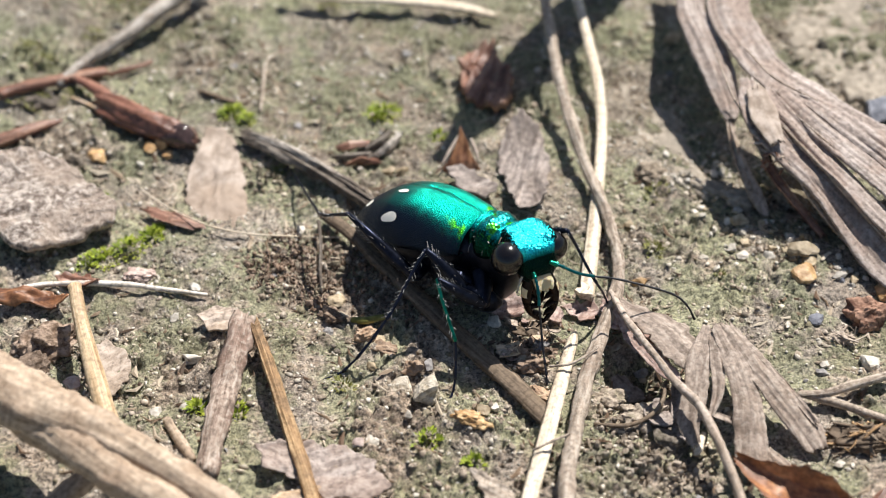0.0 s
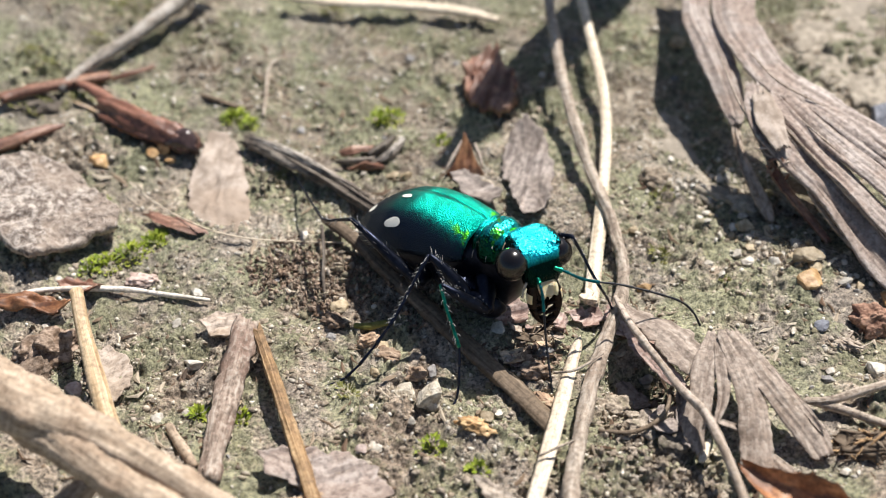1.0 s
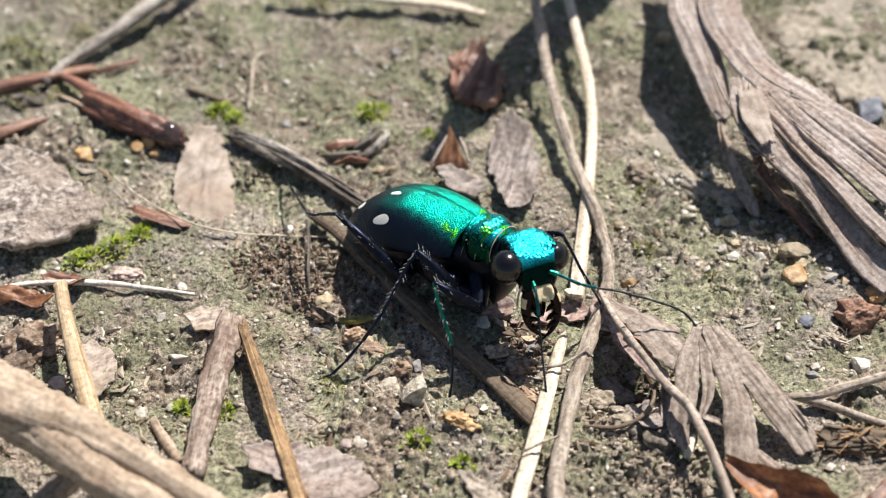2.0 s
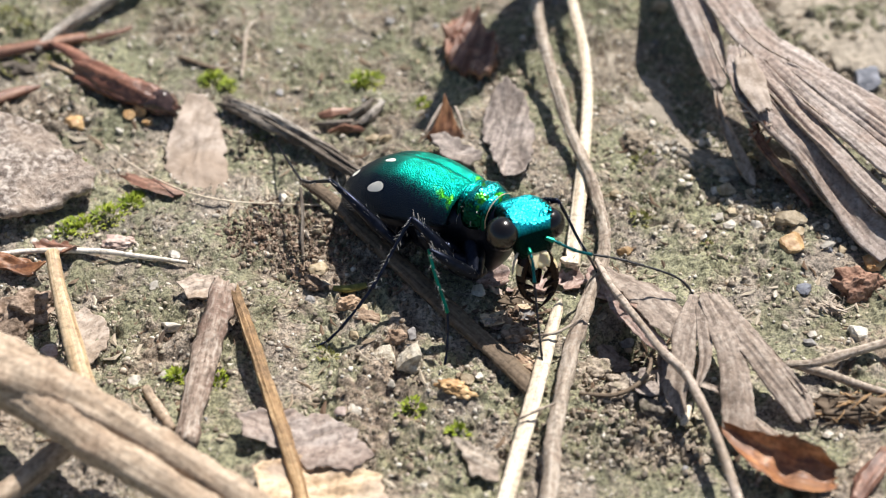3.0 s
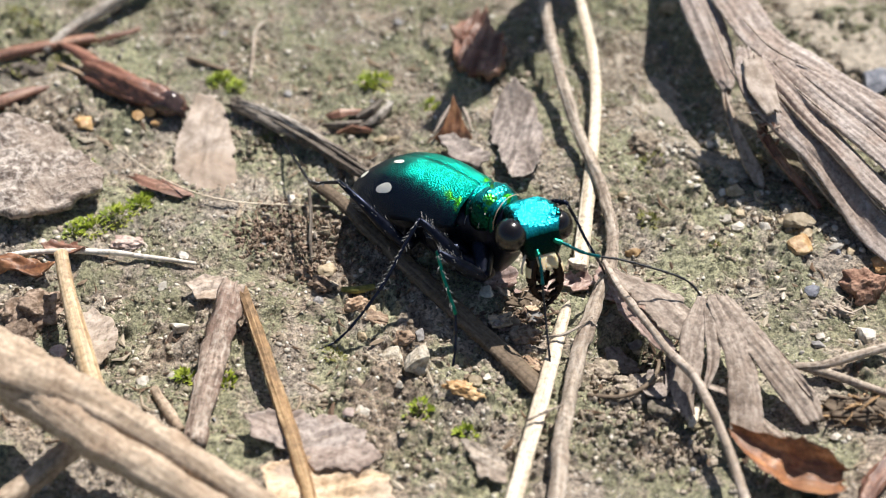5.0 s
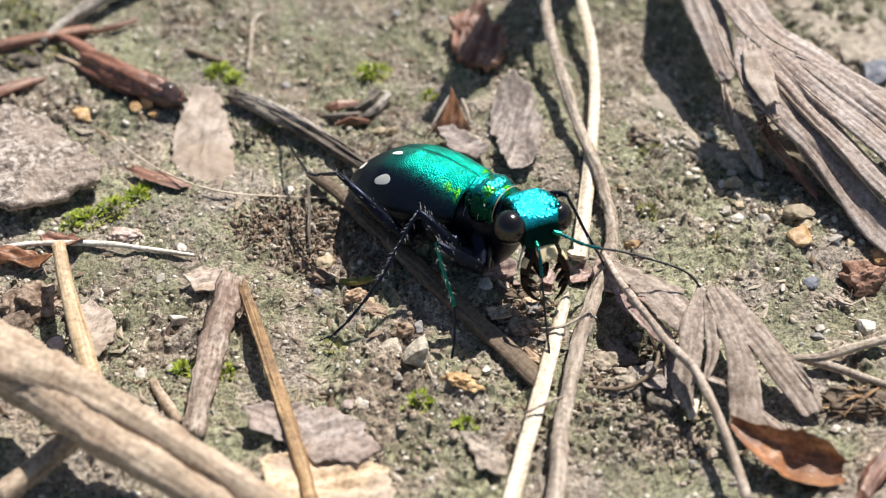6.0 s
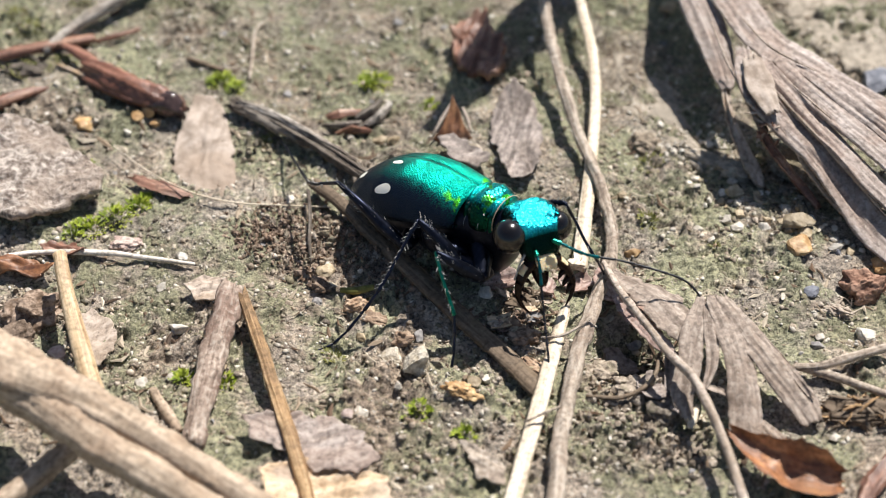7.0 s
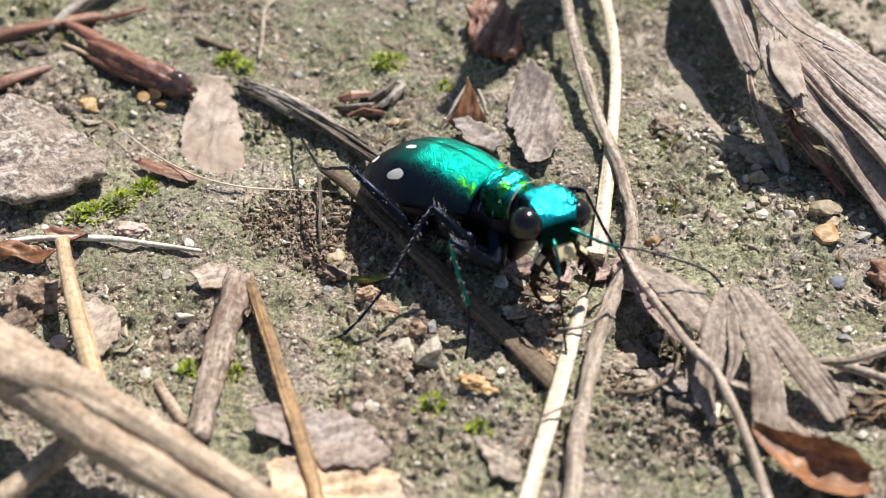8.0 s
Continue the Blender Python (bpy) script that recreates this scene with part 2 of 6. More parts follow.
def fibre(name, dark, mid, light, stain, across=3.0, along=0.25, rough=0.75, depth=0.06, stain_at=0.55, spec=0.3, dust=0.0):
    """Dry plant stuff: streaks along the grain, stains and specks of soil over it."""
    m, n, l, b = shader(name)
    co = n.new("ShaderNodeTexCoord")
    streak = grain_of(n, l, co.outputs["UV"], 1.0, 5, 0.65, (across, along, 1))
    fine = grain_of(n, l, co.outputs["Object"], 3500, 4, 0.7)
    broad = grain_of(n, l, co.outputs["Object"], 420, 4, 0.6)
    col = ramp(n, l, streak, ((0.36, dark), (0.5, mid), (0.63, light)))
    col = blend(n, l, "MIX", ramp(n, l, broad, ((stain_at - 0.04, (0, 0, 0)), (stain_at + 0.06, (0.75, 0.75, 0.75)))), col, stain)
    speck = ramp(n, l, fine, ((0.38, (0.66, 0.65, 0.64)), (0.48, (1, 1, 1)), (0.62, (1.2, 1.2, 1.2))))
    col = blend(n, l, "MULTIPLY", 1.0, col, speck)
    if dust:
        grit = grain_of(n, l, co.outputs["Object"], 3600, 3, 0.6)
        col = blend(n, l, "MIX", ramp(n, l, grit, ((0.55, (0, 0, 0)), (0.6, (dust, dust, dust)))), col, (0.52, 0.46, 0.39))
        col = blend(n, l, "MIX", ramp(n, l, grit, ((0.36, (dust, dust, dust)), (0.41, (0, 0, 0)))), col, (0.13, 0.1, 0.08))
    l.new(col, b.inputs["Base Color"])
    b.inputs["Roughness"].default_value = rough
    b.inputs["Specular IOR Level"].default_value = spec
    add = n.new("ShaderNodeMath")
    add.operation = "MULTIPLY_ADD"
    add.inputs[1].default_value = 0.35
    l.new(fine, add.inputs[0]), l.new(streak, add.inputs[2])
    relief(n, l, b, add.outputs[0], depth)
    return m


def mineral(name, dark, light, stain, rough=0.6, scale=1800, depth=0.05, spread=0.0, spec=0.4, see=0.0):
    """Stone and soil: mottled at two scales, each piece a little different."""
    m, n, l, b = shader(name)
    co = n.new("ShaderNodeTexCoord")
    fine = grain_of(n, l, co.outputs["Object"], scale, 5, 0.65)
    broad = grain_of(n, l, co.outputs["Object"], scale / 6, 3, 0.55)
    col = ramp(n, l, fine, ((0.4, dark), (0.6, light)))
    col = blend(n, l, "MIX", ramp(n, l, broad, ((0.5, (0, 0, 0)), (0.6, (0.7, 0.7, 0.7)))), col, stain)
    if spread:
        info = n.new("ShaderNodeObjectInfo")
        geo = n.new("ShaderNodeNewGeometry")
        both = n.new("ShaderNodeMath")
        both.operation = "ADD"
        l.new(info.outputs["Random"], both.inputs[0]), l.new(geo.outputs["Random Per Island"], both.inputs[1])
        wrap = n.new("ShaderNodeMath")
        wrap.operation = "FRACT"
        l.new(both.outputs[0], wrap.inputs[0])
        col = blend(n, l, "MULTIPLY", 1.0, col, ramp(n, l, wrap.outputs[0], ((0, (1 - spread,) * 3), (0.5, (1, 1 - 0.1 * spread, 1 - 0.25 * spread)), (1, (1 + 0.5 * spread,) * 3))))
    l.new(col, b.inputs["Base Color"])
    b.inputs["Roughness"].default_value = rough
    b.inputs["Specular IOR Level"].default_value = spec
    b.inputs["Transmission Weight"].default_value = see
    relief(n, l, b, fine, depth)
    return m


def soil_material():
    m, n, l, b = shader("soil")
    co = n.new("ShaderNodeTexCoord")
    o = co.outputs["Object"]
    fine, mid, broad, algae = grain_of(n, l, o, 4200, 8, 0.8), grain_of(n, l, o, 1100, 6, 0.72), grain_of(n, l, o, 160, 4, 0.6), grain_of(n, l, o, 230, 6, 0.7)
    col = ramp(n, l, mid, ((0.37, (0.145, 0.116, 0.09)), (0.5, (0.245, 0.203, 0.163)), (0.63, (0.415, 0.36, 0.30))))
    col = blend(n, l, "MIX", ramp(n, l, broad, ((0.45, (0, 0, 0)), (0.57, (0.7, 0.7, 0.7)))), col, (0.29, 0.255, 0.22))
    green = blend(n, l, "MIX", mid, (0.115, 0.122, 0.07), (0.29, 0.292, 0.197))
    col = blend(n, l, "MIX", ramp(n, l, algae, ((0.44, (0, 0, 0)), (0.53, (0.85, 0.85, 0.85)))), col, green)
    col = blend(n, l, "MULTIPLY", 1.0, col, ramp(n, l, fine, ((0.40, (0.3, 0.29, 0.28)), (0.49, (1, 1, 1)), (0.58, (1.75, 1.7, 1.62)))))
    tone = grain_of(n, l, o, 105, 3, 0.55)
    col = blend(n, l, "MULTIPLY", 1.0, col, ramp(n, l, tone, ((0.42, (0.92, 0.90, 0.88)), (0.5, (1, 1, 1)), (0.58, (1.2, 1.2, 1.18)))))
    # lighter soil near, darker and slightly greener soil far along y, broken by noise
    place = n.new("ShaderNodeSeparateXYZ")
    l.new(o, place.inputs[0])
    near_far = n.new("ShaderNodeMath")
    near_far.operation = "MULTIPLY_ADD"
    near_far.inputs[1].default_value = 14.0
    l.new(place.outputs["Y"], near_far.inputs[0]), l.new(broad, near_far.inputs[2])
    col = blend(n, l, "MULTIPLY", 1.0, col, ramp(n, l, near_far.outputs[0], ((0.2, (1.16, 1.14, 1.12)), (0.5, (1, 1, 1)), (0.85, (0.83, 0.85, 0.82)))))
    l.new(col, b.inputs["Base Color"])
    b.inputs["Roughness"].default_value = 0.85
    b.inputs["Specular IOR Level"].default_value = 0.25
    add = n.new("ShaderNodeMath")
    add.operation = "MULTIPLY_ADD"
    add.inputs[1].default_value = 0.4
    l.new(fine, add.inputs[0]), l.new(mid, add.inputs[2])
    relief(n, l, b, add.outputs[0], 0.3)
    return m


def shell(name, first, second, side, rough=0.3, pits=7000, pit_depth=0.02, side_from=0.5, side_to=0.9, metal=1.0, axis="Y", wide=2.4, shade_span=None, lime=None, seam=0.0):
    """Metallic beetle skin: two hues in fine pits, a darker side-margin hue that also paints in dark reflections."""
    m, n, l, b = shader(name)
    co = n.new("ShaderNodeTexCoord")
    v = n.new("ShaderNodeTexVoronoi")
    v.inputs["Scale"].default_value = pits
    l.new(co.outputs["Object"], v.inputs["Vector"])
    patch = grain_of(n, l, co.outputs["Object"], 900, 4, 0.6)
    hue = n.new("ShaderNodeMath")
    hue.operation = "MULTIPLY_ADD"
    hue.inputs[1].default_value = 0.45
    l.new(v.outputs["Distance"], hue.inputs[0]), l.new(patch, hue.inputs[2])
    col = ramp(n, l, hue.outputs[0], ((0.45, first), (0.9, second)))
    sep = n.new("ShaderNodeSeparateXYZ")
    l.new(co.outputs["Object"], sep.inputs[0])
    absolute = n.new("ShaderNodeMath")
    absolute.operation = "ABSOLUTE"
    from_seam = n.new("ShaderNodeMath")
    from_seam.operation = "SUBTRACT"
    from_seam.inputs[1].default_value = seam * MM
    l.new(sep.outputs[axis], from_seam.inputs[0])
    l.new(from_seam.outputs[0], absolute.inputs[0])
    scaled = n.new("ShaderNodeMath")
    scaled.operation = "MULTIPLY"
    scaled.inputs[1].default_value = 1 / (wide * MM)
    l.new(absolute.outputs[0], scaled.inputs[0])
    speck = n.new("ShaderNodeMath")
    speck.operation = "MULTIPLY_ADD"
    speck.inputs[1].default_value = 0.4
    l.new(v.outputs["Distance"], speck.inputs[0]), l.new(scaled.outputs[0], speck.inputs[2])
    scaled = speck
    # margin hue: the skin's own darker edge plus dark surroundings mirrored, put into colour
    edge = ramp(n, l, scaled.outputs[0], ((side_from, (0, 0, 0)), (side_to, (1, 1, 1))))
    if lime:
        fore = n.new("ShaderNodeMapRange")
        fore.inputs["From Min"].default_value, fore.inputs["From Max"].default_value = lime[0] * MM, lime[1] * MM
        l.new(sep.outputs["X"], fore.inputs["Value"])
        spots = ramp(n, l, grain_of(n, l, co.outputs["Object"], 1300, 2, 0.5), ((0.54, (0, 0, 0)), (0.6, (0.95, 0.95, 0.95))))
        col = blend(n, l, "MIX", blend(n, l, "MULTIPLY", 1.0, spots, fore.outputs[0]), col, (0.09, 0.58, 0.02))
    # colour darkened over an x range, standing for dark reflection and shade
    if shade_span:
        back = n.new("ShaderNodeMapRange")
        back.inputs["From Min"].default_value, back.inputs["From Max"].default_value = shade_span[0] * MM, shade_span[1] * MM
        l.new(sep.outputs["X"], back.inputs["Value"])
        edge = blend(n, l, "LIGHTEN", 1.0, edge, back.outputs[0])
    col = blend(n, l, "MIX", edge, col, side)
    l.new(col, b.inputs["Base Color"])
    b.inputs["Metallic"].default_value, b.inputs["Roughness"].default_value = metal, rough
    relief(n, l, b, v.outputs["Distance"], pit_depth, 0.8)
    return m


def gloss(name, base, rough=0.25, metal=0.0, coat=0.0, scale=4000, vary=0.4, spec=0.5):
    m, n, l, b = shader(name)
    co = n.new("ShaderNodeTexCoord")
    f = grain_of(n, l, co.outputs["Object"], scale, 3, 0.6)
    col = ramp(n, l, f, ((0.3, tuple(c * (1 - vary) for c in base)), (0.7, tuple(min(1, c * (1 + vary)) for c in base))))
    l.new(col, b.inputs["Base Color"])
    b.inputs["Roughness"].default_value, b.inputs["Metallic"].default_value, b.inputs["Coat Weight"].default_value = rough, metal, coat
    b.inputs["Specular IOR Level"].default_value = spec
    return m


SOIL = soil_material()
CRUMB = mineral("soil_crumb", (0.17, 0.14, 0.11), (0.42, 0.36, 0.295), (0.22, 0.21, 0.14), 0.9, 3600, 0.1, 0.5, 0.2)
QUARTZ = mineral("pale_grit", (0.36, 0.32, 0.265), (0.67, 0.63, 0.555), (0.5, 0.42, 0.3), 0.45, 1500, 0.03, 0.3, 0.5)
TAN_STONE = mineral("tan_stone", (0.26, 0.2, 0.12), (0.52, 0.43, 0.3), (0.2, 0.17, 0.12), 0.65, 1500, 0.06, 0.3)
GREY_STONE = mineral("grey_stone", (0.16, 0.15, 0.15), (0.36, 0.35, 0.34), (0.2, 0.19, 0.17), 0.6, 1500, 0.05, 0.3)
BLUE_STONE = mineral("blue_stone", (0.13, 0.14, 0.17), (0.28, 0.29, 0.335), (0.18, 0.18, 0.2), 0.75, 1200, 0.03, 0.2)
PINK_STONE = mineral("pink_stone", (0.4, 0.29, 0.25), (0.66, 0.54, 0.48), (0.45, 0.36, 0.3), 0.55, 1500, 0.04, 0.2)
CRAG = mineral("craggy_stone", (0.36, 0.295, 0.21), (0.74, 0.67, 0.55), (0.4, 0.33, 0.23), 0.75, 1900, 0.4)
SAND = mineral("pale_sand", (0.215, 0.182, 0.14), (0.4, 0.345, 0.275), (0.29, 0.25, 0.2), 0.8, 2200, 0.1)
AMBER = mineral("amber_nodule", (0.34, 0.19, 0.075), (0.62, 0.42, 0.21), (0.5, 0.36, 0.2), 0.55, 1500, 0.04, 0.25, 0.5)
CRUMBLY_BARK = mineral("crumbly_bark", (0.17, 0.13, 0.105), (0.62, 0.54, 0.47), (0.38, 0.30, 0.24), 0.9, 2600, 0.4)
PAPER_BARK = mineral("papery_bark", (0.25, 0.195, 0.15), (0.44, 0.365, 0.305), (0.31, 0.235, 0.175), 0.8, 1100, 0.1)
BROWN_CRUMB = mineral("brown_crumb", (0.12, 0.085, 0.062), (0.38, 0.295, 0.235), (0.2, 0.14, 0.1), 0.9, 3000, 0.1, 0.5, 0.2)
ROTTED = mineral("rotted_wood", (0.13, 0.06, 0.038), (0.40, 0.24, 0.165), (0.22, 0.12, 0.08), 0.85, 1800, 0.2)
PEACH = mineral("peach_crumb", (0.3, 0.2, 0.13), (0.58, 0.43, 0.31), (0.33, 0.22, 0.15), 0.8, 1800, 0.1, 0.3)
GREY_BARK = fibre("grey_bark", (0.17, 0.145, 0.12), (0.32, 0.285, 0.245), (0.47, 0.43, 0.385), (0.24, 0.19, 0.15), 1.6, 0.5, 0.85, 0.09, dust=0.3)
TAN_BARK = fibre("tan_bark", (0.26, 0.2, 0.15), (0.42, 0.34, 0.275), (0.55, 0.46, 0.385), (0.3, 0.23, 0.17), 1.8, 0.4, 0.85, 0.08, dust=0.25)
SLAB = fibre("weathered_bark", (0.215, 0.168, 0.142), (0.34, 0.283, 0.25), (0.455, 0.392, 0.353), (0.28, 0.21, 0.172), 1.7, 0.14, 0.75, 0.12, 0.5, 0.3, dust=0.3)
LEAF = fibre("dry_leaf", (0.18, 0.136, 0.105), (0.29, 0.23, 0.186), (0.39, 0.322, 0.265), (0.235, 0.175, 0.132), 2.6, 0.25, 0.75, 0.1, 0.56, 0.4, dust=0.3)
STRAW = fibre("pale_straw", (0.44, 0.34, 0.23), (0.64, 0.54, 0.405), (0.76, 0.675, 0.545), (0.36, 0.28, 0.19), 4.5, 0.1, 0.55, 0.04, 0.74, 0.45)
TAN_STRAW = fibre("tan_straw", (0.28, 0.17, 0.085), (0.52, 0.37, 0.215), (0.68, 0.53, 0.35), (0.34, 0.23, 0.13), 4.0, 0.12, 0.55, 0.05, 0.6, 0.45)
STEM = fibre("grey_stem", (0.22, 0.168, 0.127), (0.4, 0.328, 0.258), (0.54, 0.462, 0.38), (0.25, 0.19, 0.145), 4.0, 0.35, 0.75, 0.09, dust=0.4)
STICK = fibre("tan_stick", (0.27, 0.195, 0.132), (0.395, 0.302, 0.218), (0.5, 0.395, 0.295), (0.3, 0.213, 0.146), 2.8, 0.3, 0.8, 0.08, 0.58, dust=0.12)
DARK_WOOD = fibre("dark_wood", (0.06, 0.05, 0.042), (0.15, 0.125, 0.1), (0.28, 0.245, 0.205), (0.09, 0.07, 0.055), 3.0, 0.2, 0.8, 0.1)
BROWN_WOOD = fibre("brown_wood", (0.08, 0.056, 0.036), (0.15, 0.11, 0.075), (0.25, 0.195, 0.14), (0.16, 0.115, 0.075), 3.0, 0.2, 0.75, 0.07)
RED_BARK = fibre("red_bark", (0.10, 0.042, 0.026), (0.21, 0.10, 0.065), (0.37, 0.22, 0.15), (0.15, 0.085, 0.06), 2.5, 0.3, 0.5, 0.06, 0.58, 0.5)
PINK_LEAF = fibre("pink_leaf", (0.2, 0.125, 0.1), (0.36, 0.255, 0.22), (0.52, 0.41, 0.37), (0.28, 0.17, 0.13), 3.0, 0.4, 0.7, 0.08, dust=0.4)
WARM_STICK = fibre("warm_stick", (0.17, 0.115, 0.085), (0.34, 0.26, 0.205), (0.5, 0.42, 0.35), (0.22, 0.14, 0.105), 3.4, 0.4, 0.75, 0.1, 0.55, dust=0.4)
ORANGE_LEAF = fibre("orange_leaf", (0.12, 0.045, 0.02), (0.30, 0.125, 0.05), (0.5, 0.25, 0.11), (0.18, 0.09, 0.05), 1.6, 0.5, 0.5, 0.06, 0.56, 0.5)
RUST = fibre("rust_leaf", (0.08, 0.03, 0.014), (0.20, 0.085, 0.038), (0.38, 0.19, 0.09), (0.15, 0.085, 0.055), 2.0, 0.4, 0.5, 0.05, 0.56, 0.5)
DULL_LEAF = fibre("dull_leaf", (0.14, 0.112, 0.097), (0.27, 0.225, 0.2), (0.38, 0.325, 0.29), (0.2, 0.16, 0.135), 3.0, 0.3, 0.7, 0.07, dust=0.2)
ORANGE_WOOD = fibre("orange_wood", (0.15, 0.08, 0.035), (0.38, 0.235, 0.115), (0.58, 0.41, 0.23), (0.24, 0.15, 0.08), 5.0, 0.14, 0.65, 0.09, 0.58)
BUD = fibre("bud_scale", (0.085, 0.036, 0.024), (0.19, 0.08, 0.05), (0.33, 0.17, 0.115), (0.12, 0.06, 0.045), 3.0, 0.15, 0.38, 0.05, 0.58, 0.5)
ROOT = fibre("pale_root", (0.5, 0.44, 0.36), (0.68, 0.62, 0.54), (0.8, 0.76, 0.69), (0.5, 0.43, 0.34), 3.0, 0.3, 0.6, 0.03, 0.64)
FAWN = fibre("fawn_leaf", (0.4, 0.27, 0.16), (0.58, 0.43, 0.28), (0.7, 0.57, 0.42), (0.42, 0.33, 0.26), 2.0, 0.3, 0.6, 0.05)
MOSS = mineral("moss_green", (0.13, 0.19, 0.012), (0.38, 0.45, 0.05), (0.40, 0.42, 0.08), 0.55, 1500, 0.02, 0.4, 0.4)
OLIVE = mineral("olive_moss", (0.12, 0.13, 0.03), (0.26, 0.26, 0.08), (0.2, 0.18, 0.08), 0.65, 1500, 0.02, 0.4, 0.3)

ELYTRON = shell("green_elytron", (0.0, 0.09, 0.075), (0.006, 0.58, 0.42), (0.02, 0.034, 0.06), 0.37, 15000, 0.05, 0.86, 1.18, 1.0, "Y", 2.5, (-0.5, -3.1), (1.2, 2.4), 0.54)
# head front past x = 1.05 is coloured dark for its shaded face
CREST = shell("cyan_green_head", (0.0, 0.24, 0.25), (0.03, 0.78, 0.84), (0.003, 0.018, 0.015), 0.33, 9000, 0.05, 0.98, 1.2, 1.0, "Y", 1.3, (1.05, 1.4), None, 0.08)
PRONOTUM = shell("green_pronotum", (0.003, 0.14, 0.08), (0.03, 0.7, 0.68), (0.004, 0.045, 0.03), 0.28, 7000, 0.05, 0.72, 1.05, 1.0, "Y", 1.45, None, (3.0, 3.6), 0.5)
VIOLET = gloss("violet_black_skin", (0.015, 0.018, 0.029), 0.36, 0.85, 0.0, 4000, 0.4, 0.2)
LEG = gloss("blue_black_leg", (0.014, 0.018, 0.036), 0.3, 0.8, 0.2)
GREEN_LEG = gloss("green_leg", (0.008, 0.19, 0.12), 0.28, 0.9, 0.1)
EYE = gloss("dark_eye", (0.006, 0.0045, 0.004), 0.2, 0.0, 0.0, 9000, 0.4, 0.6)
DARK_TIP = gloss("dark_bud_tip", (0.055, 0.034, 0.03), 0.18, 0.0, 0.2, 1500, 0.6)
WHITE = gloss("white_spot", (0.84, 0.81, 0.72), 0.45, 0.0, 0.0, 2500, 0.06)
IVORY = gloss("ivory_skin", (0.72, 0.58, 0.36), 0.45, 0.0, 0.0, 2500, 0.08)
IVORY.node_tree.nodes["Principled BSDF"].inputs["Subsurface Weight"].default_value = 0.6
IVORY.node_tree.nodes["Principled BSDF"].inputs["Subsurface Radius"].default_value = (0.5 * MM, 0.4 * MM, 0.25 * MM)
IVORY.node_tree.nodes["Principled BSDF"].inputs["Subsurface Scale"].default_value = 1.0
JAW = gloss("dark_brown_jaw", (0.018, 0.009, 0.006), 0.26, 0.0, 0.0, 4000, 0.4, 0.16)
TEAL = gloss("teal_feeler", (0.01, 0.12, 0.13), 0.3, 0.85)
DARK_FEELER = gloss("dark_feeler", (0.02, 0.02, 0.024), 0.45, 0.2)
BRISTLE = gloss("pale_bristle", (0.42, 0.41, 0.4), 0.4, 0.0)


# ---------- the ground ----------
def axis_steps(low, high, step, far):
    """Even steps over the near ground, growing ones out to the horizon."""
    near = list(np.arange(low, high + step / 2, step))
    grow, out = step, []
    pos = 0.0
    while pos < far:
        grow *= 1.35
        pos += grow
        out.append(pos)
    return np.array([low - p for p in reversed(out)] + near + [high + p for p in out])


def make_ground():
    xs, ys = axis_steps(-28, 28, 0.105, 4e6), axis_steps(-19, 31, 0.12, 4e6)
    gx, gy = np.meshgrid(xs, ys)
    z = ground_height(gx, gy)
    away = np.maximum(np.abs(gx), np.abs(gy))
    z = np.where(away > 200, 0.0, z)
    nx, ny = len(xs), len(ys)
    co = np.stack([gx, gy, z], -1).reshape(-1, 3) * MM
    idx = np.arange(nx * ny).reshape(ny, nx)
    quads = np.stack([idx[:-1, :-1], idx[:-1, 1:], idx[1:, 1:], idx[1:, :-1]], -1).reshape(-1, 4)
    me = bpy.data.meshes.new("ground")
    me.from_pydata(co.tolist(), [], quads.tolist())
    me.polygons.foreach_set("use_smooth", [True] * len(me.polygons))
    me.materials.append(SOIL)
    tagged(new("ground", me), "bare grey-brown soil with green algae film and grit", "soil", kind="structure")


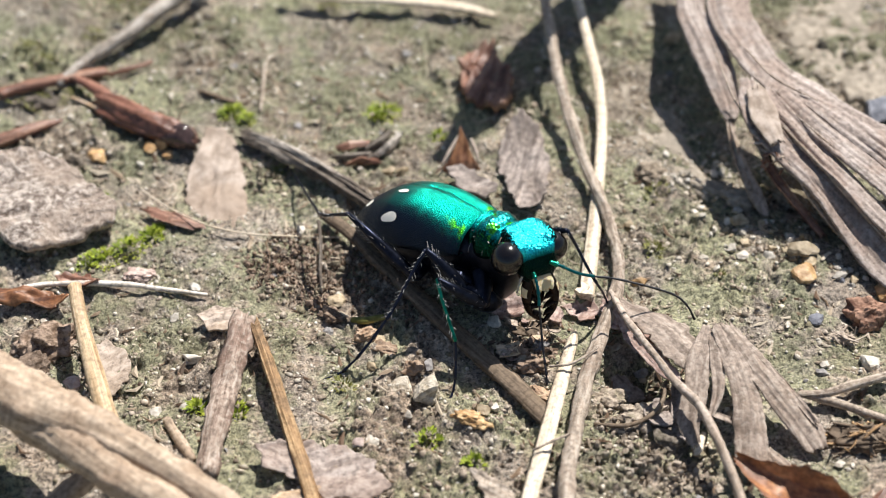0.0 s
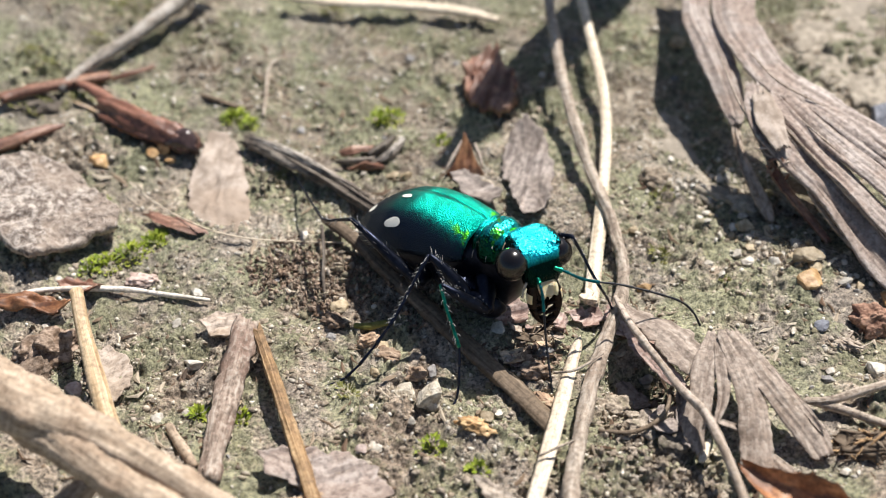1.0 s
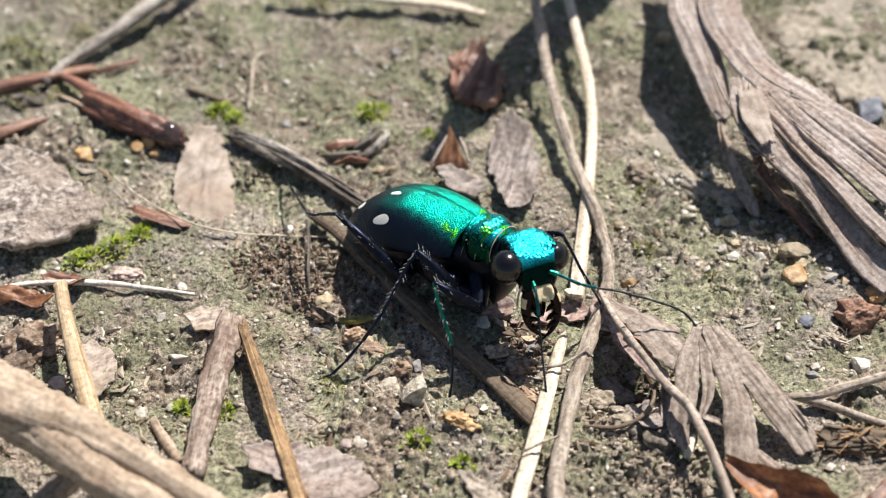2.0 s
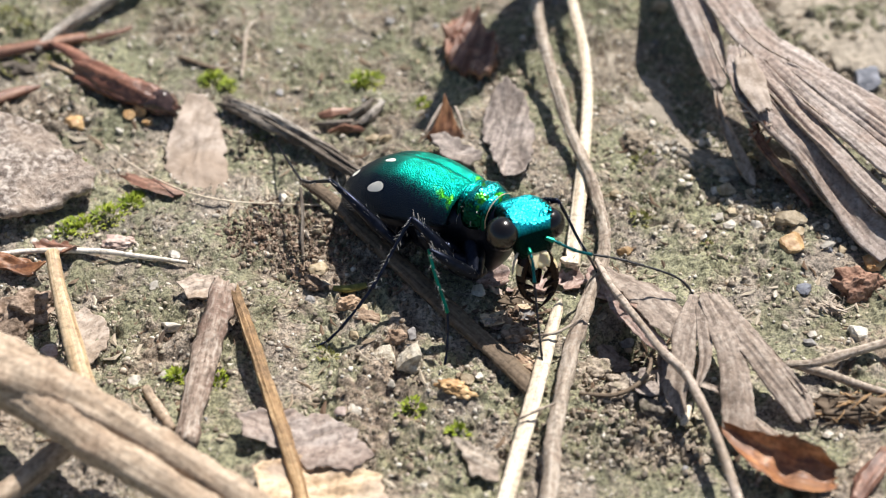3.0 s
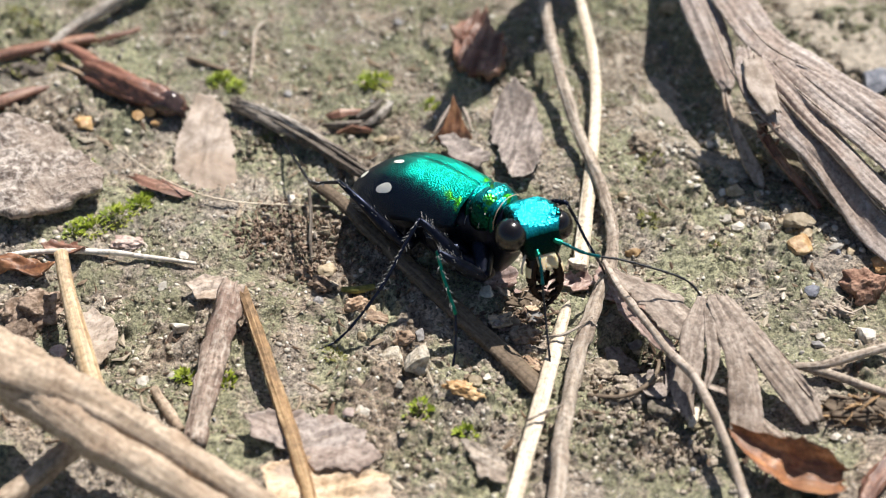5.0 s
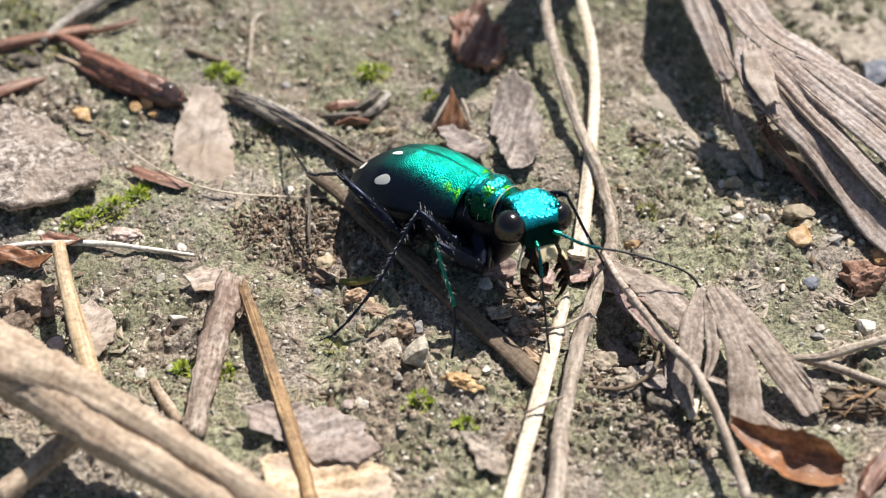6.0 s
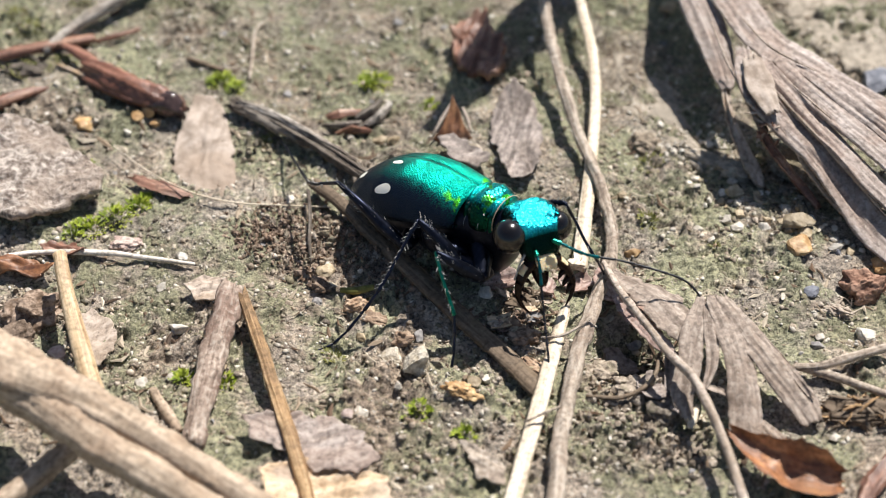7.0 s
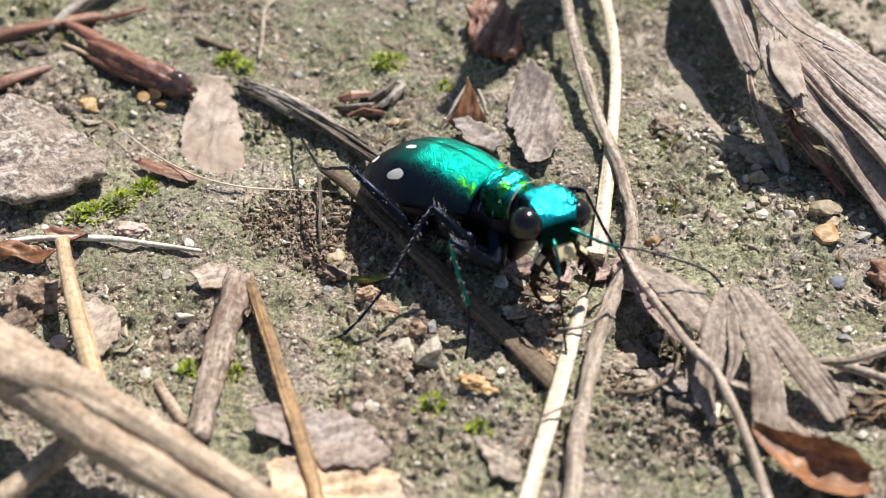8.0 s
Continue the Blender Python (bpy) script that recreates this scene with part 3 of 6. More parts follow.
def scatter_grains(name, count, small, large, material, label, seed, power=2.5, clump=None, sink=0.3):
    """Loose crumbs too many to count, one joined mesh."""
    rnd = np.random.RandomState(seed)
    t = (1 + 5 ** 0.5) / 2
    base = np.array([(-1, t, 0), (1, t, 0), (-1, -t, 0), (1, -t, 0), (0, -1, t), (0, 1, t), (0, -1, -t), (0, 1, -t), (t, 0, -1), (t, 0, 1), (-t, 0, -1), (-t, 0, 1)]) / 1.9
    tri = np.array([(0, 11, 5), (0, 5, 1), (0, 1, 7), (0, 7, 10), (0, 10, 11), (1, 5, 9), (5, 11, 4), (11, 10, 2), (10, 7, 6), (7, 1, 8),
                    (3, 9, 4), (3, 4, 2), (3, 2, 6), (3, 6, 8), (3, 8, 9), (4, 9, 5), (2, 4, 11), (6, 2, 10), (8, 6, 7), (9, 8, 1)])
    x, y = rnd.uniform(-28, 28, count * 2), rnd.uniform(-19, 30, count * 2)
    keep = np.abs(x) < 21 + 0.26 * (y + 10)
    if clump:
        keep &= vnoise(x, y, clump, seed) + rnd.uniform(-0.6, 0.6, count * 2) > 0.1
    x, y = x[keep][:count], y[keep][:count]
    n = len(x)
    r = small + (large - small) * rnd.uniform(0, 1, n) ** power
    v = base[None] * rnd.uniform(0.45, 1.4, (n, 12, 1)) * (r[:, None, None] * rnd.uniform(0.6, 1.3, (n, 1, 3)) * np.array((1, 1, 0.75)))
    a = rnd.uniform(0, 6.28, n)
    ca, sa = np.cos(a)[:, None], np.sin(a)[:, None]
    vx, vy, vz = v[..., 0] * ca - v[..., 1] * sa, v[..., 0] * sa + v[..., 1] * ca, v[..., 2]
    z = ground_height(x, y) + r * (0.5 - sink)
    co = np.stack([vx + x[:, None], vy + y[:, None], vz + z[:, None]], -1).reshape(-1, 3) * MM
    faces = (tri[None] + 12 * np.arange(n)[:, None, None]).reshape(-1, 3)
    me = bpy.data.meshes.new(name)
    me.vertices.add(len(co))
    me.vertices.foreach_set("co", co.ravel())
    me.loops.add(faces.size)
    me.loops.foreach_set("vertex_index", faces.ravel())
    me.polygons.add(len(faces))
    me.polygons.foreach_set("loop_start", np.arange(0, faces.size, 3))
    me.update(calc_edges=True)
    me.materials.append(material)
    tagged(new(name, me), label, "soil", kind="stuff")


make_ground()
scatter_grains("soil_crumbs", 30000, 0.03, 0.24, CRUMB, "loose crumbs of grey-brown soil on the ground", 3, 6.0, 3.0, 0.6)
scatter_grains("sand_grit", 8000, 0.035, 0.2, QUARTZ, "pale sand grains strewn over the soil", 8, 3.5, None, 0.4)


def litter_material():
    m, n, l, b = shader("plant_litter")
    geo = n.new("ShaderNodeNewGeometry")
    col = ramp(n, l, geo.outputs["Random Per Island"], ((0.0, (0.05, 0.032, 0.02)), (0.3, (0.14, 0.085, 0.05)), (0.55, (0.26, 0.19, 0.125)), (0.8, (0.42, 0.35, 0.26)), (1.0, (0.6, 0.52, 0.4))))
    l.new(col, b.inputs["Base Color"])
    b.inputs["Roughness"].default_value = 0.75
    return m


def scatter_litter(name, count, shortest, longest, label, seed):
    """Tiny bent fibres and slivers of rotted plants, one joined mesh."""
    rnd = np.random.RandomState(seed)
    verts, faces = [], []
    while len(verts) < count * 12:
        x, y = rnd.uniform(-26, 26), rnd.uniform(-17, 28)
        if float(vnoise(x, y, 4.0, seed)) < rnd.uniform(-0.7, 0.5):
            continue
        ln = shortest + (longest - shortest) * rnd.rand() ** 2.5
        a, w = rnd.uniform(0, 6.28), (0.05 + 0.12 * rnd.rand() ** 2) * (0.7 + 0.3 * ln)
        d, side = np.array([math.cos(a), math.sin(a)]), np.array([-math.sin(a), math.cos(a)])
        bow, tilt = rnd.uniform(-0.2, 0.2) * ln, rnd.uniform(0, 0.35) * ln
        k = len(verts)
        for u, scale in ((-0.5, 0.35), (0.0, 1.0), (0.5, 0.3)):
            p = np.array([x, y]) + d * u * ln + side * bow * (1 - 4 * u * u)
            z = gz(x, y) + 0.03 + max(0, u) * tilt + 0.05 * w
            for sx, sz in ((-1, 0), (0, -0.6), (1, 0), (0, 0.7)):
                q = p + side * sx * w * scale
                verts.append((q[0] * MM, q[1] * MM, (z + sz * w * scale) * MM))
        for r in (0, 4):
            for j in range(4):
                faces.append((k + r + j, k + r + (j + 1) % 4, k + r + 4 + (j + 1) % 4, k + r + 4 + j))
        faces.append((k, k + 1, k + 2, k + 3)), faces.append((k + 8, k + 9, k + 10, k + 11))
    me = bpy.data.meshes.new(name)
    me.from_pydata(verts, [], faces)
    me.materials.append(litter_material())
    tagged(new(name, me), label, "plant debris", kind="stuff")


def heap_grains(name, at, radius, count, material, label, seed, most=0.2):
    """A small patch of heaped crumbs of uneven size."""
    rnd = np.random.RandomState(seed)
    t = (1 + 5 ** 0.5) / 2
    base = np.array([(-1, t, 0), (1, t, 0), (-1, -t, 0), (1, -t, 0), (0, -1, t), (0, 1, t), (0, -1, -t), (0, 1, -t), (t, 0, -1), (t, 0, 1), (-t, 0, -1), (-t, 0, 1)]) / 1.9
    tri = [(0, 11, 5), (0, 5, 1), (0, 1, 7), (0, 7, 10), (0, 10, 11), (1, 5, 9), (5, 11, 4), (11, 10, 2), (10, 7, 6), (7, 1, 8),
           (3, 9, 4), (3, 4, 2), (3, 2, 6), (3, 6, 8), (3, 8, 9), (4, 9, 5), (2, 4, 11), (6, 2, 10), (8, 6, 7), (9, 8, 1)]
    verts, faces = [], []
    for k in range(count):
        a, r = rnd.uniform(0, 6.28), radius * rnd.rand() ** 0.6 * (0.7 + 0.6 * rnd.rand())
        x, y = at[0] + r * math.cos(a) * 1.3, at[1] + r * math.sin(a)
        size = 0.035 + most * rnd.rand() ** 3.5
        v = base * rnd.uniform(0.5, 1.4, (12, 1)) * (rnd.uniform(0.55, 1.4, 3) * size)
        z = gz(x, y) + size * 0.25 + max(0.0, 0.3 * (1 - r / radius)) * rnd.rand()
        faces += [tuple(i + len(verts) for i in q) for q in tri]
        verts += [tuple(p) for p in (v + (x, y, z)) * MM]
    me = bpy.data.meshes.new(name)
    me.from_pydata(verts, [], faces)
    me.materials.append(material)
    return tagged(new(name, me), label, "soil", kind="stuff")


for k, (at, r, n) in enumerate((((-6.80, 0.69), 2.2, 420), ((9.41, -9.86), 2.0, 300), ((-21.08, -4.90), 1.8, 260), ((2.77, -6.08), 1.6, 200), ((11.07, -13.07), 2.4, 140), ((-11.03, 8.21), 1.8, 200), ((18.61, 2.21), 1.8, 220))):
    heap_grains("crumb_patch", at, r, n, CRUMB, "patch of loose brown soil crumbs", 500 + k)
for k, (at, r, n) in enumerate((((-8.68, 1.56), 2.2, 380), ((-6.72, -1.02), 1.6, 260), ((-5.60, 0.90), 1.6, 240), ((-9.67, 0.47), 1.5, 160), ((3.94, -5.49), 1.5, 220), ((-2.51, -1.23), 2.2, 220), ((10.40, -8.00), 1.6, 160))):
    heap_grains("crumb_patch", at, r, n * 2, BROWN_CRUMB, "patch of loose reddish-brown soil crumbs", 520 + k, 0.13)
scatter_grains("fine_grit", 9000, 0.02, 0.09, QUARTZ, "fine pale sand strewn over the soil", 29, 2.0, 2.5, 0.2)
scatter_litter("plant_litter", 1700, 0.2, 1.4, "tiny brown slivers of rotted plants on soil", 12)

# ---------- the beetle ----------
BODY_AT = (-0.70, 0.04, 0.0)
beetle = stand("tiger_beetle", BODY_AT, "metallic green tiger beetle with white spots standing on soil", "beetle", turn=-42)


def elytron_point(s, a, side, off=0.0):
    """A point of a wing case: s from its base to its tip, a from the seam to the side margin."""
    w = np.interp(s, (0, 0.05, 0.2, 0.45, 0.65, 0.8, 0.91, 0.97, 1.0), (1.75, 2.0, 2.18, 2.4, 2.42, 2.1, 1.4, 0.8, 0.3))
    zt = np.interp(s, (0, 0.05, 0.3, 0.5, 0.64, 0.78, 0.89, 0.96, 1.0), (5.9, 6.05, 5.98, 5.6, 5.1, 4.25, 3.3, 2.45, 1.9))
    zm = np.interp(s, (0, 0.3, 0.6, 0.85, 1.0), (4.1, 3.35, 2.4, 1.75, 1.5))
    q = a * math.pi / 2
    y = (w + off) * math.sin(q) ** 0.9
    z = zm + (zt - zm + off) * max(0.0, math.cos(q)) ** 0.82
    return (3.1 - 8.0 * s - off * 0.3 * (s > 0.9), side * (y + 0.012), z)


def make_elytron(parent, side):
    bm = bmesh.new()
    ns, na = 44, 22
    grid = [[bm.verts.new(elytron_point(i / ns, j / na, side)) for j in range(na + 1)] for i in range(ns + 1)]
    lip = [bm.verts.new(Vector(elytron_point(i / ns, 1, side)) + Vector((0.0, -side * 0.6, 0.06))) for i in range(ns + 1)]
    for i in range(ns):
        for j in range(na):
            bm.faces.new((grid[i][j], grid[i + 1][j], grid[i + 1][j + 1], grid[i][j + 1]))
        bm.faces.new((grid[i][na], grid[i + 1][na], lip[i + 1], lip[i]))
    for _ in range(2):
        bmesh.ops.smooth_vert(bm, verts=[v for row in grid[1:-1] for v in row[1:-1]], factor=0.5, use_axis_x=True, use_axis_y=True, use_axis_z=True)
    bmesh.ops.recalc_face_normals(bm, faces=bm.faces)
    bm.transform(ROLL)
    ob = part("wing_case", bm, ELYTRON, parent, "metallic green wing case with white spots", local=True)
    thick = ob.modifiers.new("thickness", "SOLIDIFY")
    thick.thickness, thick.offset = 0.05 * MM, -1
    for cs, ca, rs, ra in SPOTS[:2] if side > 0 else SPOTS:
        sp = bmesh.new()
        mid = sp.verts.new(elytron_point(cs, ca, side, 0.035))
        loop = []
        for k in range(20):
            q = k * math.pi / 10
            wob = 1 + 0.12 * math.sin(2 * q + 1) + 0.08 * math.sin(3 * q)
            loop.append(sp.verts.new(elytron_point(min(0.99, cs + rs * wob * math.cos(q)), max(0.01, min(1, ca + ra * wob * math.sin(q))), side, 0.03)))
        for k in range(20):
            sp.faces.new((mid, loop[k], loop[(k + 1) % 20]))
        bmesh.ops.recalc_face_normals(sp, faces=sp.faces)
        sp.transform(ROLL)
        part("spot", sp, WHITE, ob, "ivory white spot", local=True)
    return ob


SPOTS = ((0.565, 0.65, 0.054, 0.085), (0.84, 0.38, 0.03, 0.09), (0.605, 0.18, 0.034, 0.042))
ROLL = Matrix.Translation((0, 0, 3.6)) @ Matrix.Rotation(radians(-13), 4, "X") @ Matrix.Translation((0, 0, -3.6))


def barrel(stations, seg=28, bm=None, flat=2.2):
    """A body segment: stations of (x, y, z, half width, half height)."""
    bm = bm or bmesh.new()
    rings = []
    for x, y, z, w, h in stations:
        ring = []
        for k in range(seg):
            q = 2 * math.pi * k / seg
            c, s = math.cos(q), math.sin(q)
            ring.append(bm.verts.new((x, y + w * math.copysign(abs(c) ** (2 / flat), c), z + h * math.copysign(abs(s) ** (2 / flat), s))))
        rings.append(ring)
    for a, b in zip(rings, rings[1:]):
        for k in range(seg):
            bm.faces.new((a[k], a[(k + 1) % seg], b[(k + 1) % seg], b[k]))
    bm.faces.new(rings[0]), bm.faces.new(rings[-1])
    bmesh.ops.recalc_face_normals(bm, faces=bm.faces)
    return bm


def round_stations(stations, n=5):
    st, _ = spline(stations, n)
    return [tuple(s) for s in st]


trunk = barrel(round_stations([(-4.75, 0, 1.5, 0.3, 0.2), (-4.3, 0, 1.55, 1.1, 0.45), (-3.0, 0, 1.9, 1.85, 0.75), (-1.2, 0, 2.6, 2.1, 1.05),
                               (0.8, 0, 3.0, 2.0, 1.7), (2.3, 0, 3.2, 1.8, 2.2), (3.3, 0.15, 3.1, 1.5, 2.4), (4.1, 0.25, 3.2, 1.4, 2.45), (4.8, 0.35, 3.45, 1.25, 2.3), (5.4, 0.45, 3.9, 1.05, 1.8), (5.8, 0.5, 4.5, 0.6, 0.9)]))
body = part("abdomen", trunk, VIOLET, beetle, "violet-black abdomen and thorax underside", local=True)
wing_cases = [make_elytron(beetle, 1), make_elytron(beetle, -1)]

shield = barrel(round_stations([(-1.12, 0, 0, 0.75, 0.65), (-1.05, 0, 0.02, 1.2, 1.0), (-0.88, 0, 0.03, 1.26, 1.04), (-0.74, 0, 0, 1.18, 0.95), (-0.4, 0, 0.06, 1.42, 1.13),
                                (0.1, 0, 0.08, 1.45, 1.17), (0.6, 0, 0.05, 1.3, 1.08), (0.76, 0, 0.02, 1.18, 0.98), (0.9, 0, 0.03, 1.24, 1.02), (1.08, 0, 0.02, 1.1, 0.9), (1.15, 0, 0, 0.7, 0.6)]))
for v in shield.verts:
    v.co.z -= 0.10 * math.exp(-(v.co.y / 0.07) ** 2) * (v.co.z > 0.5)
    v.co += v.normal * 0.02 * float(vnoise(v.co.x * 1.0, v.co.y * 1.0 + v.co.z, 0.22, 3))
shield.transform(Matrix.Diagonal((0.84, 1.02, 1.12, 1)))
for v in shield.verts:
    wave = 0.045 * math.sin(v.co.y * 9 + 2.5 * math.sin(v.co.x * 5)) * (v.co.z > 0.2) * max(0.0, 1 - abs(v.co.x) / 0.8)
    v.co += v.normal * wave
PRONOTUM_SPACE = Matrix.Translation((3.95, 0.42, 4.88)) @ Euler((radians(-13), radians(-5), radians(3))).to_matrix().to_4x4()
shield.transform(PRONOTUM_SPACE)
prothorax = part("pronotum", shield, PRONOTUM, beetle, "metallic green shield behind the head", local=True)

ring = [PRONOTUM_SPACE @ Vector((0.96, 1.22 * math.cos(q), 0.05 + 1.12 * math.sin(q))) for q in np.linspace(-0.3, math.pi + 0.3, 11)]
part("fringe", sweep(ring, 0.05, None, 6, 4, rough=0.2), FAWN, prothorax, "thin tan fringe of hairs", local=True)
hairs = bmesh.new()
for x, y, z, dx, dz in ((-0.75, -1.05, 0.55, 0.35, 0.5), (-0.6, -1.15, 0.3, 0.3, 0.42), (-0.85, -1.1, 0.1, -0.1, -0.45), (-0.7, -1.2, -0.05, 0.08, -0.5), (-0.4, -1.22, 0.2, 0.2, 0.35), (0.2, -1.3, 0.1, 0.15, -0.4), (0.4, -1.2, 0.5, 0.3, 0.25)):
    p = PRONOTUM_SPACE @ Vector((x, y, z))
    sweep([p, p + Vector((dx * 0.5, -0.22, dz * 0.55)), p + Vector((dx, -0.3, dz))], (0.045, 0.035, 0.012), None, 5, 3, bm=hairs)
part("bristles", hairs, BRISTLE, prothorax, "few pale stiff hairs", local=True)

# head, in its own space: x forward, z up, origin at the neck
HEAD_AT, HEAD_TURN, HEAD_NOD = (6.23, 0.63, 6.07), -28.0, 15.0
skull = barrel(round_stations([(-0.95, 0.05, -0.75, 0.6, 0.4), (-0.85, 0.05, -0.78, 1.0, 0.66), (-0.6, 0.05, -0.82, 1.27, 0.84), (-0.2, 0.08, -0.8, 1.36, 0.97), (0.3, 0.12, -0.76, 1.36, 1.05), (0.8, 0.16, -0.74, 1.32, 1.07), (1.15, 0.2, -0.8, 1.2, 1.0),
                               (1.45, 0.2, -0.92, 1.08, 0.85), (1.75, 0.18, -1.04, 0.94, 0.66), (1.95, 0.16, -1.14, 0.8, 0.48), (2.05, 0.16, -1.2, 0.6, 0.3)], 7), seg=56, flat=2.8)
for v in skull.verts:
    if v.co.z > -0.5:
        mid, y = math.exp(-((v.co.x - 0.4) / 0.8) ** 2), v.co.y - 0.2
        v.co.z += mid * (0.42 * min(1.0, abs(y) / 1.15) ** 2 - 0.08)
        v.co.z += 0.03 * math.sin(y * 24 + 1.5 * math.sin(v.co.x * 4)) * mid + 0.06 * float(vnoise(v.co.x, y, 0.3, 4))
head = new("head", mesh_of(skull, CREST))
head.parent = beetle
head["label"] = "metallic cyan-green head with large dark eyes"
HEAD_LOCAL = Matrix.Translation(Vector(HEAD_AT)) @ Euler((0, radians(HEAD_NOD), radians(HEAD_TURN)), "XYZ").to_matrix().to_4x4()
WORLD[head] = WORLD[beetle] @ HEAD_LOCAL
head.matrix_basis = pose(*[c * MM for c in HEAD_AT], 0, HEAD_NOD, HEAD_TURN)

for side in (1, -1):
    part("eye", ball((0.8, 1.22 if side > 0 else -1.32, -0.6 if side > 0 else -0.42), (0.86, 0.86, 0.92) if side < 0 else (0.78, 0.78, 0.84), Euler((0, 0, side * -0.2)), 4), EYE, head, "bulging dark brown-black compound eye", local=True)
lip = barrel(round_stations([(1.85, 0.12, -0.98, 0.4, 0.12), (2.05, 0.16, -1.03, 0.5, 0.14), (2.35, 0.18, -1.12, 0.53, 0.13), (2.6, 0.18, -1.22, 0.5, 0.11), (2.7, 0.18, -1.27, 0.4, 0.08), (2.74, 0.18, -1.29, 0.2, 0.05)]), seg=24, flat=3.0)
for v in lip.verts:
    if v.co.x > 2.55:
        v.co.x += 0.06 * math.cos((v.co.y - 0.18) * 18)
part("upper_lip", lip, IVORY, head, "cream upper lip", local=True)


chin = barrel(round_stations([(-0.5, 0, -0.9, 0.7, 0.5), (0.0, 0, -1.1, 0.85, 0.55), (0.6, 0, -1.25, 0.86, 0.5), (1.1, 0, -1.42, 0.78, 0.45), (1.5, 0, -1.65, 0.7, 0.42), (1.8, 0.05, -1.85, 0.55, 0.36), (2.15, 0.08, -2.15, 0.46, 0.32), (2.5, 0.1, -2.5, 0.34, 0.24), (2.75, 0.12, -2.8, 0.16, 0.12)]), seg=24)
for v in chin.verts:
    v.co += v.normal * 0.08 * float(vnoise(v.co.x + v.co.z, v.co.y, 0.22, 6))
part("lower_lip", chin, JAW, head, "dark brown mouthparts beneath the upper lip", local=True)


def make_mandible(side):
    """A sickle jaw with teeth, hinged at its own origin: it reaches down its own z axis and swings about x."""
    x = 0.07 * side
    bm = sweep([(x, -side * 0.1, 0.15), (x, side * 0.2, -0.4), (x, side * 0.3, -0.95), (x, side * 0.24, -1.45), (x, -side * 0.06, -1.9), (x, -side * 0.5, -2.2)],
               (0.6, 0.56, 0.44, 0.32, 0.2, 0.04), (0.5, 0.46, 0.36, 0.26, 0.16, 0.03), 14, 8)
    for z, y, reach in ((-0.75, 0.2, 0.4), (-1.15, 0.22, 0.45), (-1.5, 0.15, 0.36)):
        p = Vector((x, side * y, z))
        sweep([p, p + Vector((0.02, -side * reach * 0.6, -0.1)), p + Vector((0.02, -side * reach, -0.24))], (0.42, 0.26, 0.03), (0.24, 0.16, 0.03), 8, 4, bm=bm)
    bm.transform(Matrix.Scale(1.28, 4))
    me = mesh_of(bm, JAW)
    me.materials.append(IVORY)
    for f in me.polygons:
        c = f.center / MM / 1.28
        if -0.6 < c.z < -0.15 and side * c.y > 0.26 and side * f.normal.y > 0.3:
            f.material_index = 1
    ob = new("mandible", me)
    ob.parent = head
    ob["label"] = "toothed dark brown sickle jaw, ivory at its base"
    WORLD[ob] = WORLD[head]
    return ob


JAW_AT = {1: (1.95, 0.62, -1.5), -1: (1.95, -0.34, -1.5)}
jaws = {side: make_mandible(side) for side in (1, -1)}


def make_palp(path, wide, material, label):
    at = Vector(path[0])
    bm = sweep([Vector(p) - at for p in path], wide, None, 8, 5, rough=0.05)
    ob = new("palp", mesh_of(bm, material))
    ob.parent = head
    ob["label"] = label
    ob.location = at * MM
    WORLD[ob] = WORLD[head]
    return ob


palps = [make_palp([(1.6, s * 0.62, -0.9), (1.85, s * 0.9, -1.5), (1.95, s * 0.92, -2.2), (1.85, s * 0.8, -2.75)], (0.13, 0.12, 0.1, 0.12), BRISTLE if s < 0 else JAW,
                   "thin jointed feeler beside the jaws") for s in (1, -1)]
palps += [make_palp([(1.5, s * 0.25, -1.0), (1.65, s * 0.34, -1.7), (1.6, s * 0.3, -2.3)], (0.12, 0.1, 0.09), JAW, "thin dark mouth feeler") for s in (1, -1)]


def make_feeler(path):
    """An antenna: a chain of eleven joints, blue-green at the base."""
    pts, _ = spline(path, 12)
    cum = np.concatenate([[0], np.cumsum(np.linalg.norm(np.diff(pts, axis=0), axis=1))])
    cuts = np.array([0, 0.05, 0.09, 0.19, 0.29, 0.39, 0.5, 0.6, 0.7, 0.8, 0.9, 1.0]) * cum[-1]
    ob = None
    for k in range(11):
        q = [np.array([np.interp(c, cum, pts[:, i]) for i in range(3)]) for c in np.linspace(cuts[k], cuts[k + 1], 4)]
        wide = (0.26 if k == 0 else 0.17 if k < 4 else 0.125)
        bm = sweep(q, (wide * 0.75, wide * 0.9, wide, wide * 1.2), None, 8, 3)
        if ob is None:
            bm.transform(WORLD[head].inverted())
            ob = new("antenna", mesh_of(bm, GREEN_LEG))
            ob.parent = beetle
            ob.matrix_basis = head.matrix_basis.copy()
            ob["label"] = "long thin jointed antenna, teal at its base"
            WORLD[ob] = WORLD[head]
        else:
            part("joint", bm, TEAL if k < 4 else DARK_FEELER, ob, "teal joint" if k < 4 else "")
    return ob


antennae = [make_feeler([(5.46, -4.97, 5.40), (6.03, -5.08, 5.20), (6.88, -5.23, 4.80), (7.80, -5.15, 4.40), (9.18, -5.08, 4.00), (11.77, -5.36, 3.20), (12.70, -5.69, 2.60), (13.15, -6.12, 1.90)]),
            make_feeler([(4.62, -5.38, 5.10), (4.81, -6.04, 4.70), (4.94, -6.72, 3.60), (5.10, -7.51, 2.20), (5.26, -8.68, 1.20), (5.34, -9.36, 0.70)])]


